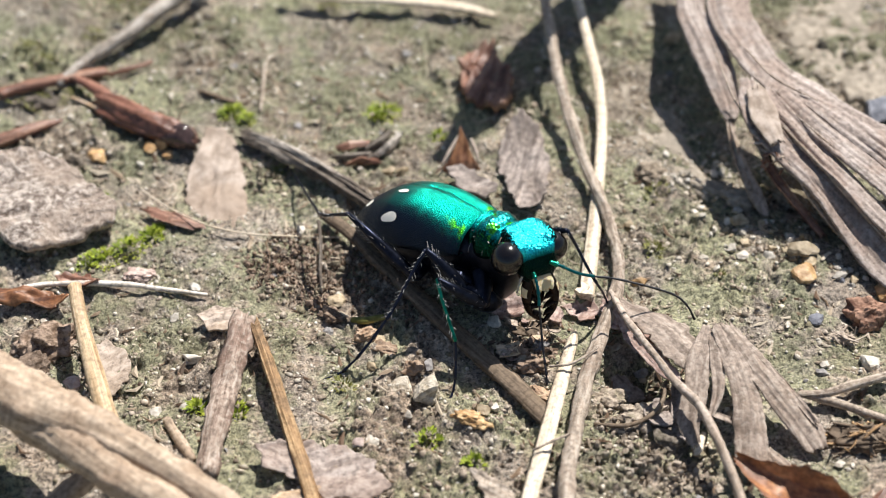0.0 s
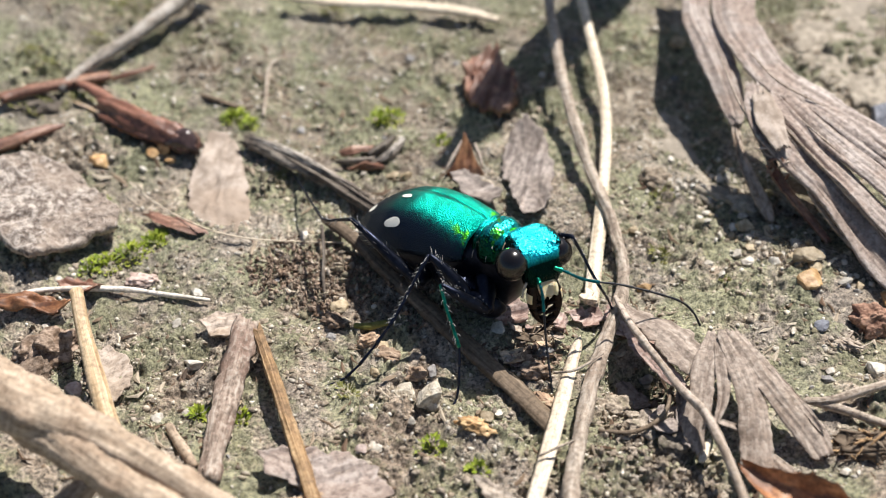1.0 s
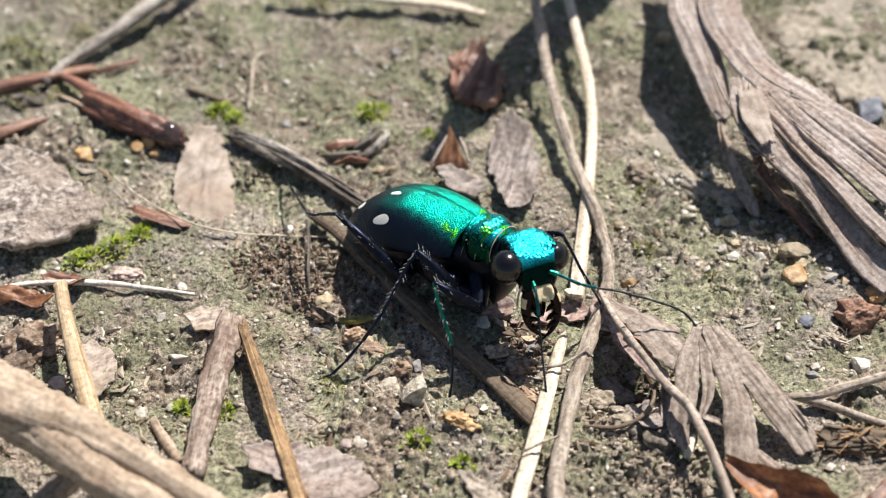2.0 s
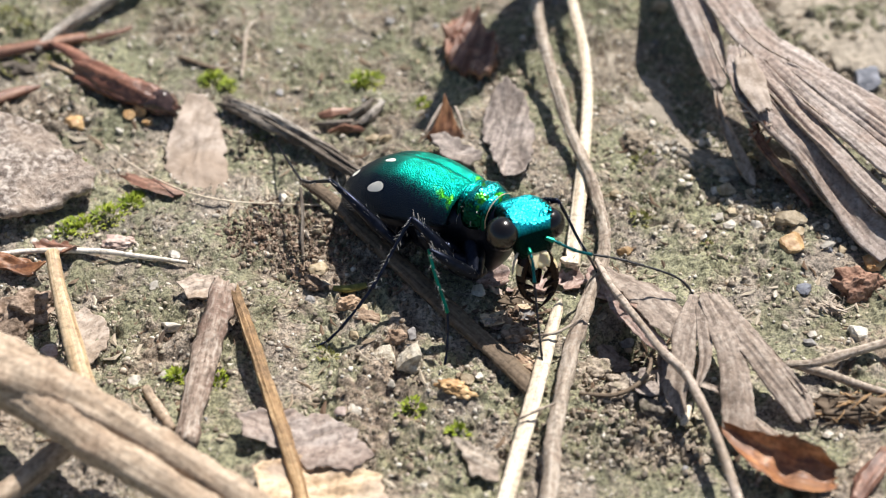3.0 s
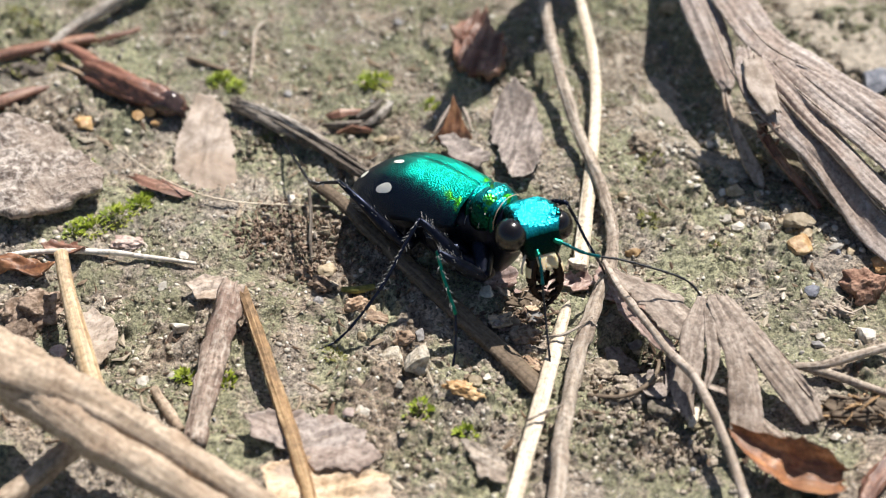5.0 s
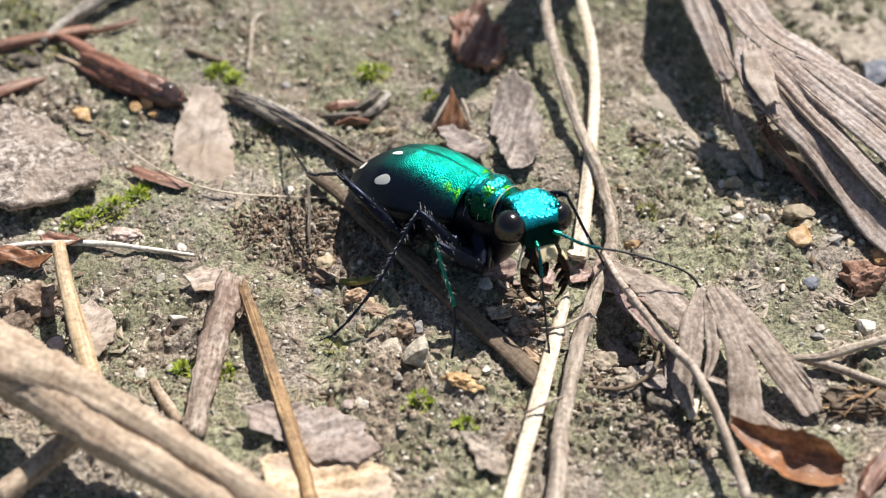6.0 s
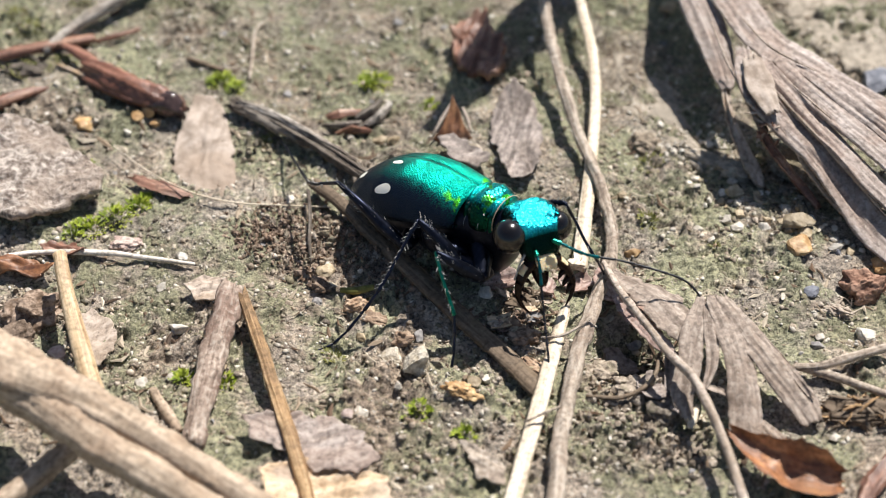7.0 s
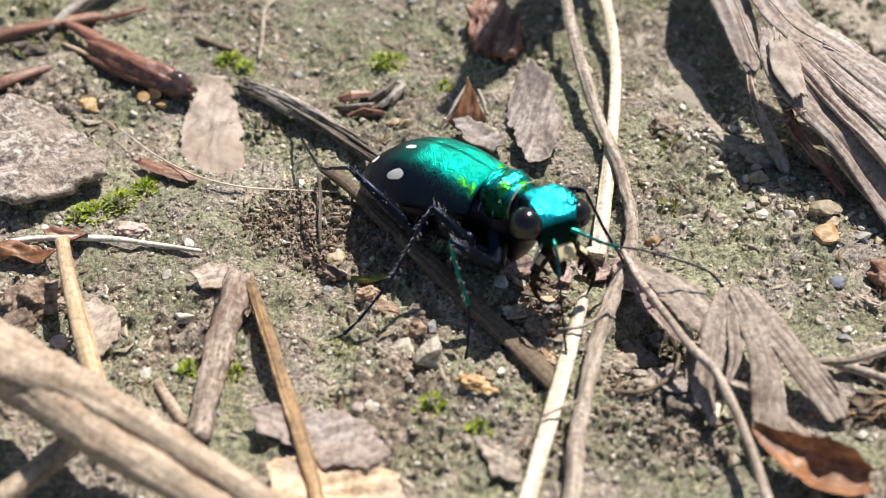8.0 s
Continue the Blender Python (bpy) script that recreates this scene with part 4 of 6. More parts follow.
def make_leg(femur, tibia, tarsus, tone, wide=0.42, seed=0):
    """Thigh, shin and jointed foot, with pale bristles along the thigh and shin."""
    hip, femur = femur[0], femur[1:]
    leg = part("leg", sweep(femur, (wide * 1.3, wide * 1.65, wide * 1.2, wide * 0.6), None, 12, 6), VIOLET, beetle, "long thin blue-black bristly leg")
    part("hip", sweep([hip, (np.array(hip) + np.array(femur[0])) / 2, femur[0]], (wide * 3.0, wide * 2.6, wide * 1.5), None, 12, 5), VIOLET, leg)
    part("shin", sweep(tibia, (wide * 0.55, wide * 0.42, wide * 0.42, wide * 0.5)[:len(tibia)], None, 9, 6), tone, leg)
    pts, _ = spline(tarsus, 10)
    n = len(pts)
    for k in range(5):
        q = pts[int(k * (n - 1) / 5):int((k + 1) * (n - 1) / 5) + 1]
        w = wide * (0.42, 0.38, 0.34, 0.3, 0.26)[k]
        part("foot_joint", sweep([q[0], (q[0] + q[-1]) / 2, q[-1]], (w * 0.7, w, w * 1.15), None, 7, 3), LEG, leg)
    end, way = pts[-1], pts[-1] - pts[-3]
    way = way / np.linalg.norm(way)
    for s in (-1, 1):
        d = np.cross(way, (0, 0, 1)) * s
        part("claw", sweep([end, end + way * 0.25 + d * 0.12, end + way * 0.42 + d * 0.16 - np.array((0, 0, 0.1))], (0.08, 0.06, 0.02), None, 6, 3), LEG, leg)
    rnd = np.random.RandomState(seed)
    hair = bmesh.new()
    for path, count in ((femur, 46), (tibia, 24)):
        line, _ = spline(path, 14)
        for k in range(count):
            p = line[1 + int((len(line) - 3) * k / count)]
            t = line[min(len(line) - 1, 2 + int((len(line) - 3) * k / count))] - p
            t = t / (np.linalg.norm(t) + 1e-9)
            d = np.cross(t, rnd.normal(size=3))
            d = d / np.linalg.norm(d) * 0.85 + t * 0.5
            o = p + d * wide * (0.45 if path is femur else 0.15)
            sweep([o, o + d * 0.12, o + d * (0.18 + 0.16 * rnd.rand()) + t * 0.08], (0.036, 0.026, 0.01), None, 5, 2, bm=hair)
    part("bristles", hair, BRISTLE, leg, "pale stiff bristles")
    return leg


middle_leg = make_leg([(0.26, -2.18, 3.20), (0.88, -4.29, 3.20), (0.17, -3.90, 3.90), (-0.62, -3.44, 4.60), (-1.19, -3.11, 5.00)], [(-1.19, -3.11, 5.00), (-1.93, -4.06, 4.10), (-2.66, -5.08, 3.20), (-3.20, -5.77, 2.60)],
                      [(-3.20, -5.77, 2.60), (-4.10, -6.37, 1.50), (-5.19, -7.02, 0.40), (-5.82, -7.34, 0.20), (-6.49, -7.65, 0.12)], LEG, 0.44, 1)
front_leg = make_leg([(1.95, -3.29, 3.40), (2.04, -5.29, 3.00), (1.30, -5.41, 3.70), (0.45, -5.49, 4.50), (-0.28, -5.26, 4.90)], [(-0.28, -5.26, 4.90), (-0.03, -6.04, 4.10), (0.34, -6.82, 3.30), (0.62, -7.39, 2.60)],
                     [(0.62, -7.39, 2.60), (0.62, -8.01, 1.50), (0.54, -8.62, 0.50), (0.37, -9.04, 0.25), (0.06, -9.52, 0.12)], GREEN_LEG, 0.42, 2)
make_leg([(-1.29, -0.91, 2.50), (-1.86, -2.56, 2.60), (-3.02, -1.92, 3.40), (-4.17, -1.19, 4.30), (-5.36, -0.04, 4.70)], [(-5.36, -0.04, 4.70), (-6.16, 0.67, 4.00), (-6.77, 1.16, 3.50), (-7.12, 1.76, 3.10)],
                    [(-7.12, 1.76, 3.10), (-7.76, 3.76, 2.20), (-8.62, 6.52, 1.00), (-9.24, 8.24, 0.40), (-9.75, 9.33, 0.12)], LEG, 0.42, 3)
far_front_leg = make_leg([(2.82, -2.32, 4.00), (4.09, -2.53, 4.20), (4.78, -2.64, 4.90), (5.45, -2.60, 5.60), (6.14, -2.92, 6.00)], [(6.14, -2.92, 6.00), (6.66, -3.11, 5.00), (7.20, -3.55, 4.00), (7.69, -3.89, 3.20)],
                         [(7.69, -3.89, 3.20), (7.98, -3.59, 2.40), (8.22, -3.29, 1.60), (8.38, -3.12, 1.00), (8.50, -3.25, 0.80)], LEG, 0.38, 4)

for centre, radii, turn in (((3.30, -1.75, 3.0), (1.15, 0.62, 0.75), 20), ((4.55, -1.75, 2.75), (1.2, 0.55, 0.7), 35), ((2.1, -1.6, 2.9), (1.0, 0.6, 0.75), 10)):
    part("hip_joint", ball(centre, radii, Euler((0, radians(25), radians(turn))), 4, 0.12, 0.7, 5), VIOLET, beetle, "blue-black hip joint", local=True)

# ---------- stems, straws and sticks ----------
thing("dry_grass", sweep([(5.66, 20.77, 3.40), (5.92, 18.07, 2.90), (6.26, 14.53, 2.30), (6.95, 10.40, 1.70), (7.75, 6.86, 1.20), (8.56, 3.62, 1.00), (8.96, 0.21, 0.90), (8.61, -2.43, 0.80), (7.74, -5.05, 0.80), (6.67, -8.79, 0.90), (5.86, -12.76, 0.90), (5.36, -16.56, 1.00), (5.12, -19.44, 1.00)],
      (0.6, 0.6, 0.62, 0.62, 0.6, 0.62, 0.62, 0.7, 0.8, 0.78, 0.78, 0.8, 0.8), None, 16, 12, 0.14, 0.24, 1), STEM, "long dry grey-brown grass stem lying on soil", "grass stem", "dry stems")
thing("straw", sweep([(7.74, 21.88, 2.60), (8.27, 18.28, 1.90), (8.73, 14.60, 1.40), (8.72, 10.73, 1.00), (8.27, 6.36, 0.80), (7.77, 2.37, 0.70), (7.16, -2.23, 0.60)],
      (0.55, 0.6, 0.62, 0.62, 0.66, 0.8, 0.85), (0.3,) * 7, 12, 8, 0.16, 0.06, 2, ragged=0.2), STRAW, "long flat pale cream straw lying on soil", "straw", "dry stems")
thing("straw", sweep([(6.46, -4.77, 0.80), (6.21, -5.64, 0.80), (5.37, -9.07, 0.80), (4.45, -12.85, 0.80), (3.47, -16.74, 0.80), (3.00, -18.67, 0.80)],
      (0.08, 0.6, 0.8, 0.82, 0.85, 0.85), (0.12, 0.28, 0.3, 0.3, 0.3, 0.3), 12, 8, 0.16, 0.06, 92), STRAW, "flat pale cream straw with a pointed end on soil", "straw", "dry stems")
thing("leaf_scrap", chip([(7.77, -2.47), (8.85, -2.23), (9.88, -3.62), (10.93, -5.14), (11.10, -5.84), (9.73, -5.53), (8.34, -4.74), (7.76, -3.70)], 0.12, 0.75, (0.02, 0.04), 0.1, 0.25, -40, 47, 0.12), PINK_LEAF, "pinkish-brown leaf scrap under a grass stem", "leaf")
thing("moss_shoot", sweep([(-5.28, -3.54, 0.35), (-4.45, -3.68, 0.45), (-3.58, -3.34, 0.35)], (0.3, 0.42, 0.3), None, 9, 6, 0.1, 0.15, 95), OLIVE, "short olive-green moss stem on soil", "moss")
thing("thin_fibre", sweep([(3.95, -12.99, 1.10), (4.90, -12.64, 1.35), (5.94, -11.95, 1.20)], (0.12, 0.15, 0.1), None, 6, 6, 0.05, 0.2, 93), STEM, "thin brown fibre lying across a straw", "fibre")
thing("thin_fibre", sweep([(4.98, -7.45, 1.00), (6.10, -7.53, 1.30), (7.50, -6.60, 1.50)], (0.12, 0.15, 0.1), None, 6, 6, 0.05, 0.2, 94), STEM, "thin brown fibre lying across a straw", "fibre")
big = stand("split_stick", (-15.90, -12.78, 0.50), "thick split tan stick lying across other twigs", "stick", "dry sticks")
part("half", sweep([(-22.96, -11.20, 5.00), (-19.77, -13.04, 4.70), (-17.02, -14.23, 4.40), (-14.31, -15.56, 3.90), (-11.62, -17.12, 3.40), (-8.99, -18.64, 2.80), (-6.40, -20.12, 2.20)], (3.2, 3.0, 2.1, 1.65, 1.6, 1.55, 1.4), (2.3, 2.2, 1.8, 1.6, 1.5, 1.4, 1.3), 26, 12, 0.07, 0.12, 3), STICK, big)
part("half", sweep([(-23.11, -11.02, 4.40), (-19.83, -13.24, 4.20), (-16.86, -15.62, 4.10), (-14.14, -17.28, 3.60), (-11.48, -18.80, 3.10), (-8.88, -20.28, 2.50)], (2.6, 2.4, 1.9, 1.7, 1.65, 1.5), (1.9, 1.8, 1.6, 1.5, 1.4, 1.3), 26, 12, 0.07, 0.12, 4), STICK, big)
thing("twig_stub", sweep([(-20.30, -18.01, 1.20), (-19.06, -16.79, 1.30), (-17.36, -14.79, 1.50)], (1.2, 1.3, 1.2), None, 14, 8, 0.08, 0.1, 5, ragged=0.15), STICK, "short tan twig stub under a split stick", "twig", "dry sticks")
thing("straw_stub", sweep([(-19.60, -3.17, 2.60), (-18.96, -5.48, 2.30), (-17.89, -8.56, 1.90), (-16.81, -11.50, 1.50), (-15.82, -13.88, 1.00)], (0.72, 0.78, 0.95, 1.05, 1.1), None, 14, 8, 0.05, 0.04, 6, cap=0.1), TAN_STRAW, "pale tan straw stub with a clean broken end", "straw", "dry stems")
thing("broken_stick", sweep([(-10.71, -4.64, 1.75), (-10.98, -6.29, 1.50), (-11.37, -8.63, 1.15), (-11.65, -11.31, 0.85), (-11.93, -13.82, 0.50)], (1.15, 1.35, 1.25, 1.15, 1.05), (0.9, 1.0, 1.0, 0.9, 0.9), 20, 10, 0.16, 0.24, 7, ragged=0.5), WARM_STICK, "brown weathered broken stick leaning on a splinter", "stick", "dry sticks")
thing("wood_splinter", sweep([(-10.08, -5.22, 1.70), (-9.29, -7.35, 1.40), (-8.26, -10.44, 1.10), (-7.15, -13.80, 0.90), (-6.28, -16.69, 0.75), (-5.78, -18.87, 0.65)], (0.65, 0.75, 0.85, 0.85, 0.8, 0.8), (0.6,) * 6, 7, 9, 0.22, 0.14, 8, ragged=0.5, roll=25), ORANGE_WOOD, "long orange-tan wood splinter leaning on soil", "splinter", "dry sticks", smooth=False)
thing("small_twig", sweep([(-14.21, -10.47, 0.50), (-13.57, -11.63, 0.60), (-12.64, -13.14, 0.60)], (0.45, 0.55, 0.5), None, 9, 6, 0.1, 0.15, 9), STICK, "short tan twig lying on soil", "twig", "dry sticks")
thing("long_twig", sweep([(-7.04, 3.95, 0.90), (-5.63, 2.62, 0.80), (-3.74, 0.30, 0.60), (-1.30, -2.75, 0.50), (1.32, -6.02, 0.45), (3.41, -8.58, 0.45), (5.01, -10.74, 0.40)], (0.75, 0.8, 0.95, 1.05, 1.1, 1.15, 1.1), (0.5,) * 7, 12, 8, 0.1, 0.1, 10, ragged=0.2), BROWN_WOOD, "brown flat twig lying under the beetle", "twig", "dry sticks")
thing("red_twig", sweep([(-27.22, 14.96, 0.60), (-26.31, 15.49, 0.60), (-23.73, 16.22, 0.70), (-21.00, 17.10, 0.60)], (0.85, 0.85, 0.8, 0.7), (0.5,) * 4, 10, 8, 0.15, 0.12, 12, ragged=0.2), RED_BARK, "reddish-brown bark splinter on soil", "splinter", "dry sticks")
thing("thin_twig", sweep([(-20.95, 17.16, 0.30), (-19.73, 17.57, 0.40), (-18.46, 18.30, 0.35)], (0.3, 0.4, 0.25), None, 8, 6, 0.1, 0.12, 13), RED_BARK, "thin reddish twig on soil", "twig", "dry sticks")
thing("grey_twig", sweep([(-23.85, 15.86, 0.60), (-21.96, 18.20, 0.90), (-19.81, 20.32, 1.20), (-17.36, 23.39, 1.50), (-15.52, 26.26, 1.60)], (0.55, 0.8, 0.95, 1.1, 1.1), None, 12, 8, 0.12, 0.1, 14), GREY_BARK, "grey weathered twig lying on soil", "twig", "dry sticks")
thing("root_fibre", sweep([(-23.11, -1.32, 0.60), (-21.63, -0.96, 0.50), (-19.85, -0.88, 0.50), (-17.47, -0.91, 0.40), (-15.35, -1.24, 0.35), (-13.08, -1.56, 0.25)], (0.28, 0.3, 0.32, 0.3, 0.28, 0.2), None, 8, 8, 0.05, 0.12, 15), ROOT, "thin white root fibre on soil", "root")
thing("hay_fibre", sweep([(-18.54, 7.44, 0.60), (-16.57, 5.51, 0.60), (-13.99, 3.52, 0.80), (-11.49, 2.83, 0.60), (-8.73, 2.77, 0.40), (-6.12, 2.75, 0.30)], (0.07, 0.09, 0.1, 0.1, 0.09, 0.07), None, 6, 8, 0.05, 0.1, 16), STRAW, "hair-thin dry hay fibre on soil", "fibre")
thing("strand", sweep([(-7.35, 3.39, 1.00), (-7.15, 1.71, 0.70), (-7.10, -0.03, 0.50), (-6.95, -1.42, 0.20)], (0.2, 0.22, 0.2, 0.14), None, 7, 6, 0.05, 0.15, 17), DARK_WOOD, "thin dark strand on soil", "root")
thing("grass_fibre", sweep([(-11.42, 13.60, 0.30), (-11.42, 15.84, 0.40), (-11.43, 18.14, 0.30), (-10.82, 19.14, 0.30), (-9.81, 19.49, 0.20)], (0.2, 0.22, 0.2, 0.18, 0.1), None, 7, 6, 0.05, 0.15, 18), STEM, "thin grey-brown grass fibre on soil", "fibre")
thing("dark_sliver", sweep([(-15.30, 15.67, 0.20), (-14.21, 15.01, 0.30), (-13.00, 14.50, 0.20)], (0.3, 0.35, 0.2), None, 7, 6, 0.1, 0.2, 19), BROWN_WOOD, "small brown wood sliver on soil", "splinter")
thing("bark_sliver", sweep([(-17.16, 5.04, 0.40), (-15.49, 4.15, 0.50), (-13.89, 3.54, 0.35)], (0.5, 0.75, 0.5), (0.25,) * 3, 10, 5, 0.35, 0.4, 20, ragged=0.5, cap=0.0), RED_BARK, "brown bark sliver beside a bark flake", "splinter", smooth=False)
thing("left_twiglet", sweep([(-25.37, 9.94, 0.40), (-24.03, 8.85, 0.50), (-22.64, 7.96, 0.30)], (0.25, 0.28, 0.2), None, 7, 6, 0.1, 0.15, 21), STEM, "thin brown twiglet on soil", "twig").name = "twiglet"
thing("straw", sweep([(-10.80, 24.56, 1.00), (-7.92, 23.96, 1.00), (-3.68, 23.75, 0.90), (0.21, 23.04, 0.90), (2.66, 22.26, 0.70)], (0.6, 0.8, 0.9, 0.85, 0.5), (0.4,) * 5, 10, 8, 0.1, 0.06, 22), STRAW, "pale dry straw lying on soil", "straw", "dry stems")

thing("standing_leaf", sweep([(12.01, 29.83, -0.74), (12.11, 30.03, 9.24), (12.11, 30.13, 18.48), (12.01, 29.93, 27.72), (11.81, 29.73, 36.96)], (3.0, 4.0, 4.3, 3.4, 1.1), (0.16,) * 5, 14, 8, 0.15, 0.08, 33, roll=4, hollow=0.08), LEAF, "dry brown leaf blade standing up from soil", "leaf")

# ---------- bark flakes, bud, husks ----------
thing("bark_flake", chip([(-26.70, 6.31), (-25.76, 8.11), (-23.88, 8.40), (-22.39, 8.11), (-21.40, 7.25), (-19.99, 5.84), (-18.51, 4.23), (-18.58, 2.92), (-19.50, 2.44), (-20.62, 1.69), (-21.73, 0.99), (-22.87, 0.56), (-23.62, 0.99), (-25.00, 2.21)], 0.5, 0.75, (-0.03, 0.03), 0.05, 0.3, 20, 1, 0.05), CRUMBLY_BARK, "flat grey bark flake lying on soil", "bark")
thing("bark_flake", chip([(-14.47, 12.26), (-13.48, 12.16), (-12.61, 10.90), (-12.07, 8.45), (-11.56, 5.38), (-11.57, 3.91), (-12.01, 3.28), (-13.18, 3.91), (-14.34, 4.55), (-15.13, 6.07), (-15.12, 8.11), (-14.84, 10.40)], 0.14, 0.12, (0.0, 0.01), 0.02, 0.14, 85, 2, 0.08), PAPER_BARK, "tan papery bark flake lying on soil", "bark")
bud = stand("bud_husk", (-18.43, 12.57, 0.30), "reddish-brown shiny bud husk with splayed scales", "bud")
part("scale", sweep([(-21.06, 14.27, 0.90), (-19.72, 13.15, 1.10), (-18.09, 11.97, 1.10), (-16.56, 11.20, 0.90), (-15.45, 10.73, 0.70), (-14.98, 10.45, 0.60)], (0.9, 1.35, 1.6, 1.65, 1.4, 0.6), (0.7, 1.1, 1.3, 1.3, 1.1, 0.5), 22, 8, 0.2, 0.16, 23, ragged=0.3), BUD, bud)
part("scale", sweep([(-21.06, 13.49, 0.60), (-19.47, 12.23, 0.80), (-17.88, 11.32, 0.80), (-16.20, 10.65, 0.60)], (0.6, 0.9, 1.0, 0.5), (0.5, 0.7, 0.7, 0.4), 16, 8, 0.22, 0.12, 24, ragged=0.4), BUD, bud)
part("scale", sweep([(-22.88, 16.18, 0.90), (-21.84, 15.24, 1.10), (-20.86, 14.32, 1.20), (-19.50, 12.90, 1.30)], (0.4, 0.75, 0.85, 0.5), (0.25, 0.4, 0.5, 0.4), 12, 6, 0.2, 0.12, 25, ragged=0.3), BUD, bud)
part("scale", sweep([(-22.86, 14.77, 0.50), (-22.01, 14.12, 0.60), (-20.96, 13.37, 0.70)], (0.2, 0.3, 0.3), None, 8, 6, 0.1, 0.05, 26), FAWN, bud, "pale fawn scale")
part("tip", sweep([(-16.45, 11.10, 0.90), (-15.63, 10.67, 0.80), (-14.98, 10.40, 0.60)], (1.7, 1.5, 0.8), (1.3, 1.2, 0.6), 16, 5, 0.2, 0.25, 30, ragged=0.4), DARK_TIP, bud, "shiny dark broken tip")
thing("brown_husk", sweep([(-26.78, 10.67, 0.50), (-25.56, 11.25, 0.60), (-24.38, 11.96, 0.60), (-22.97, 12.77, 0.35)], (1.0, 1.0, 0.8, 0.3), (0.7, 0.7, 0.5, 0.3), 12, 8, 0.15, 0.08, 27), RED_BARK, "red-brown bark husk on soil", "bark")
thing("brown_husk", chip([(-24.29, -1.65), (-22.56, -1.31), (-21.25, -1.65), (-20.19, -2.31), (-21.00, -2.80), (-22.61, -2.72), (-24.11, -2.64)], 0.14, 0.25, (0.0, 0.1), 0.3, 0.4, 5, 28, 0.12, 0.35), RUST, "orange-brown curled husk on soil", "husk")
thing("brown_husk", chip([(-21.51, -0.38), (-20.72, -0.04), (-19.81, -0.04), (-19.00, -0.64), (-19.08, -1.40), (-20.10, -1.31), (-21.01, -0.89)], 0.14, 0.15, (0.03, 0.1), 0.25, 0.4, -20, 29, 0.12, 0.2), RED_BARK, "dark red-brown husk under a straw stub", "husk")
for k, path in enumerate(([(-6.81, 10.21, 0.30), (-5.95, 10.15, 0.60), (-4.93, 10.42, 0.50)], [(-6.65, 9.52, 0.30), (-5.54, 9.29, 0.50), (-4.65, 9.60, 0.40)], [(-4.98, 9.88, 0.50), (-4.18, 10.34, 0.70), (-3.66, 11.37, 0.50)], [(-4.49, 9.52, 0.30), (-3.75, 9.86, 0.60), (-3.06, 11.07, 0.50)], [(-5.92, 8.95, 0.20), (-5.21, 9.01, 0.40), (-4.32, 9.14, 0.20)])):
    thing("bark_shard", sweep(path, (0.35, 0.5, 0.4), (0.25, 0.6, 0.3), 6, 2, 0.35, 0.3, 51 + k, ragged=0.4, cap=0.0), (RED_BARK, DARK_WOOD, DARK_WOOD, GREY_BARK, RED_BARK)[k], "dark red-brown bark shard on soil", "bark", "bark shards", smooth=False)
thing("leaf_scrap", chip([(2.67, 7.77), (2.85, 10.20), (3.97, 12.09), (5.08, 11.08), (5.47, 8.49), (5.27, 5.65), (4.69, 4.38), (3.75, 4.02), (3.33, 5.76)], 0.1, 0.3, (0.14, 0.0), 0.3, 0.25, 75, 7, 0.14, 0.1), DULL_LEAF, "grey-brown leaf scrap raised off the soil", "leaf")
thing("leaf_scrap", chip([(-0.50, 8.15), (0.05, 9.00), (0.50, 9.95), (1.10, 9.00), (1.62, 8.15), (0.51, 7.90)], 0.1, 0.85, (0.0, 0.95), 0.05, 0.2, 80, 8, 0.06, 0.1), RUST, "orange-brown leaf scrap leaning on soil", "leaf")
thing("leaf_scrap", chip([(-0.38, 7.63), (0.51, 8.11), (1.79, 7.49), (2.66, 6.31), (1.92, 5.47), (0.51, 6.31)], 0.12, 0.4, (0.0, 0.05), 0.2, 0.25, 20, 9, 0.1), DULL_LEAF, "pinkish-tan leaf scrap behind the beetle", "leaf")
thing("bark_chunk", chip([(0.61, 17.65), (1.98, 18.07), (3.23, 16.31), (3.34, 13.65), (2.18, 12.98), (0.80, 14.14), (0.47, 15.86)], 0.5, 0.5, (0.12, 0.18), 0.1, 0.55, 70, 10, 0.22), RED_BARK, "rust-brown bark chunk standing off the soil", "bark")
for path in ([(-0.61, 8.48, 0.40), (-0.06, 9.25, 1.00), (0.51, 10.02, 1.60)], [(1.54, 8.72, 0.40), (1.35, 9.37, 0.90), (1.09, 9.88, 1.30)]):
    thing("leaf_edge", sweep(path, (0.12, 0.26, 0.14), (0.1, 0.16, 0.1), 7, 6, 0.1, 0.2, 57), TAN_BARK, "pale curled edge of a rusty leaf scrap", "leaf")
thing("leaf_scrap", chip([(1.75, -2.50), (2.38, -1.78), (3.40, -1.92), (4.05, -2.70), (3.50, -3.50), (2.35, -3.34)], 0.12, 0.25, (0, 0.05), 0.1, 0.3, 10, 11, 0.13), PINK_LEAF, "pinkish-brown leaf scrap beneath the beetle's head", "leaf")

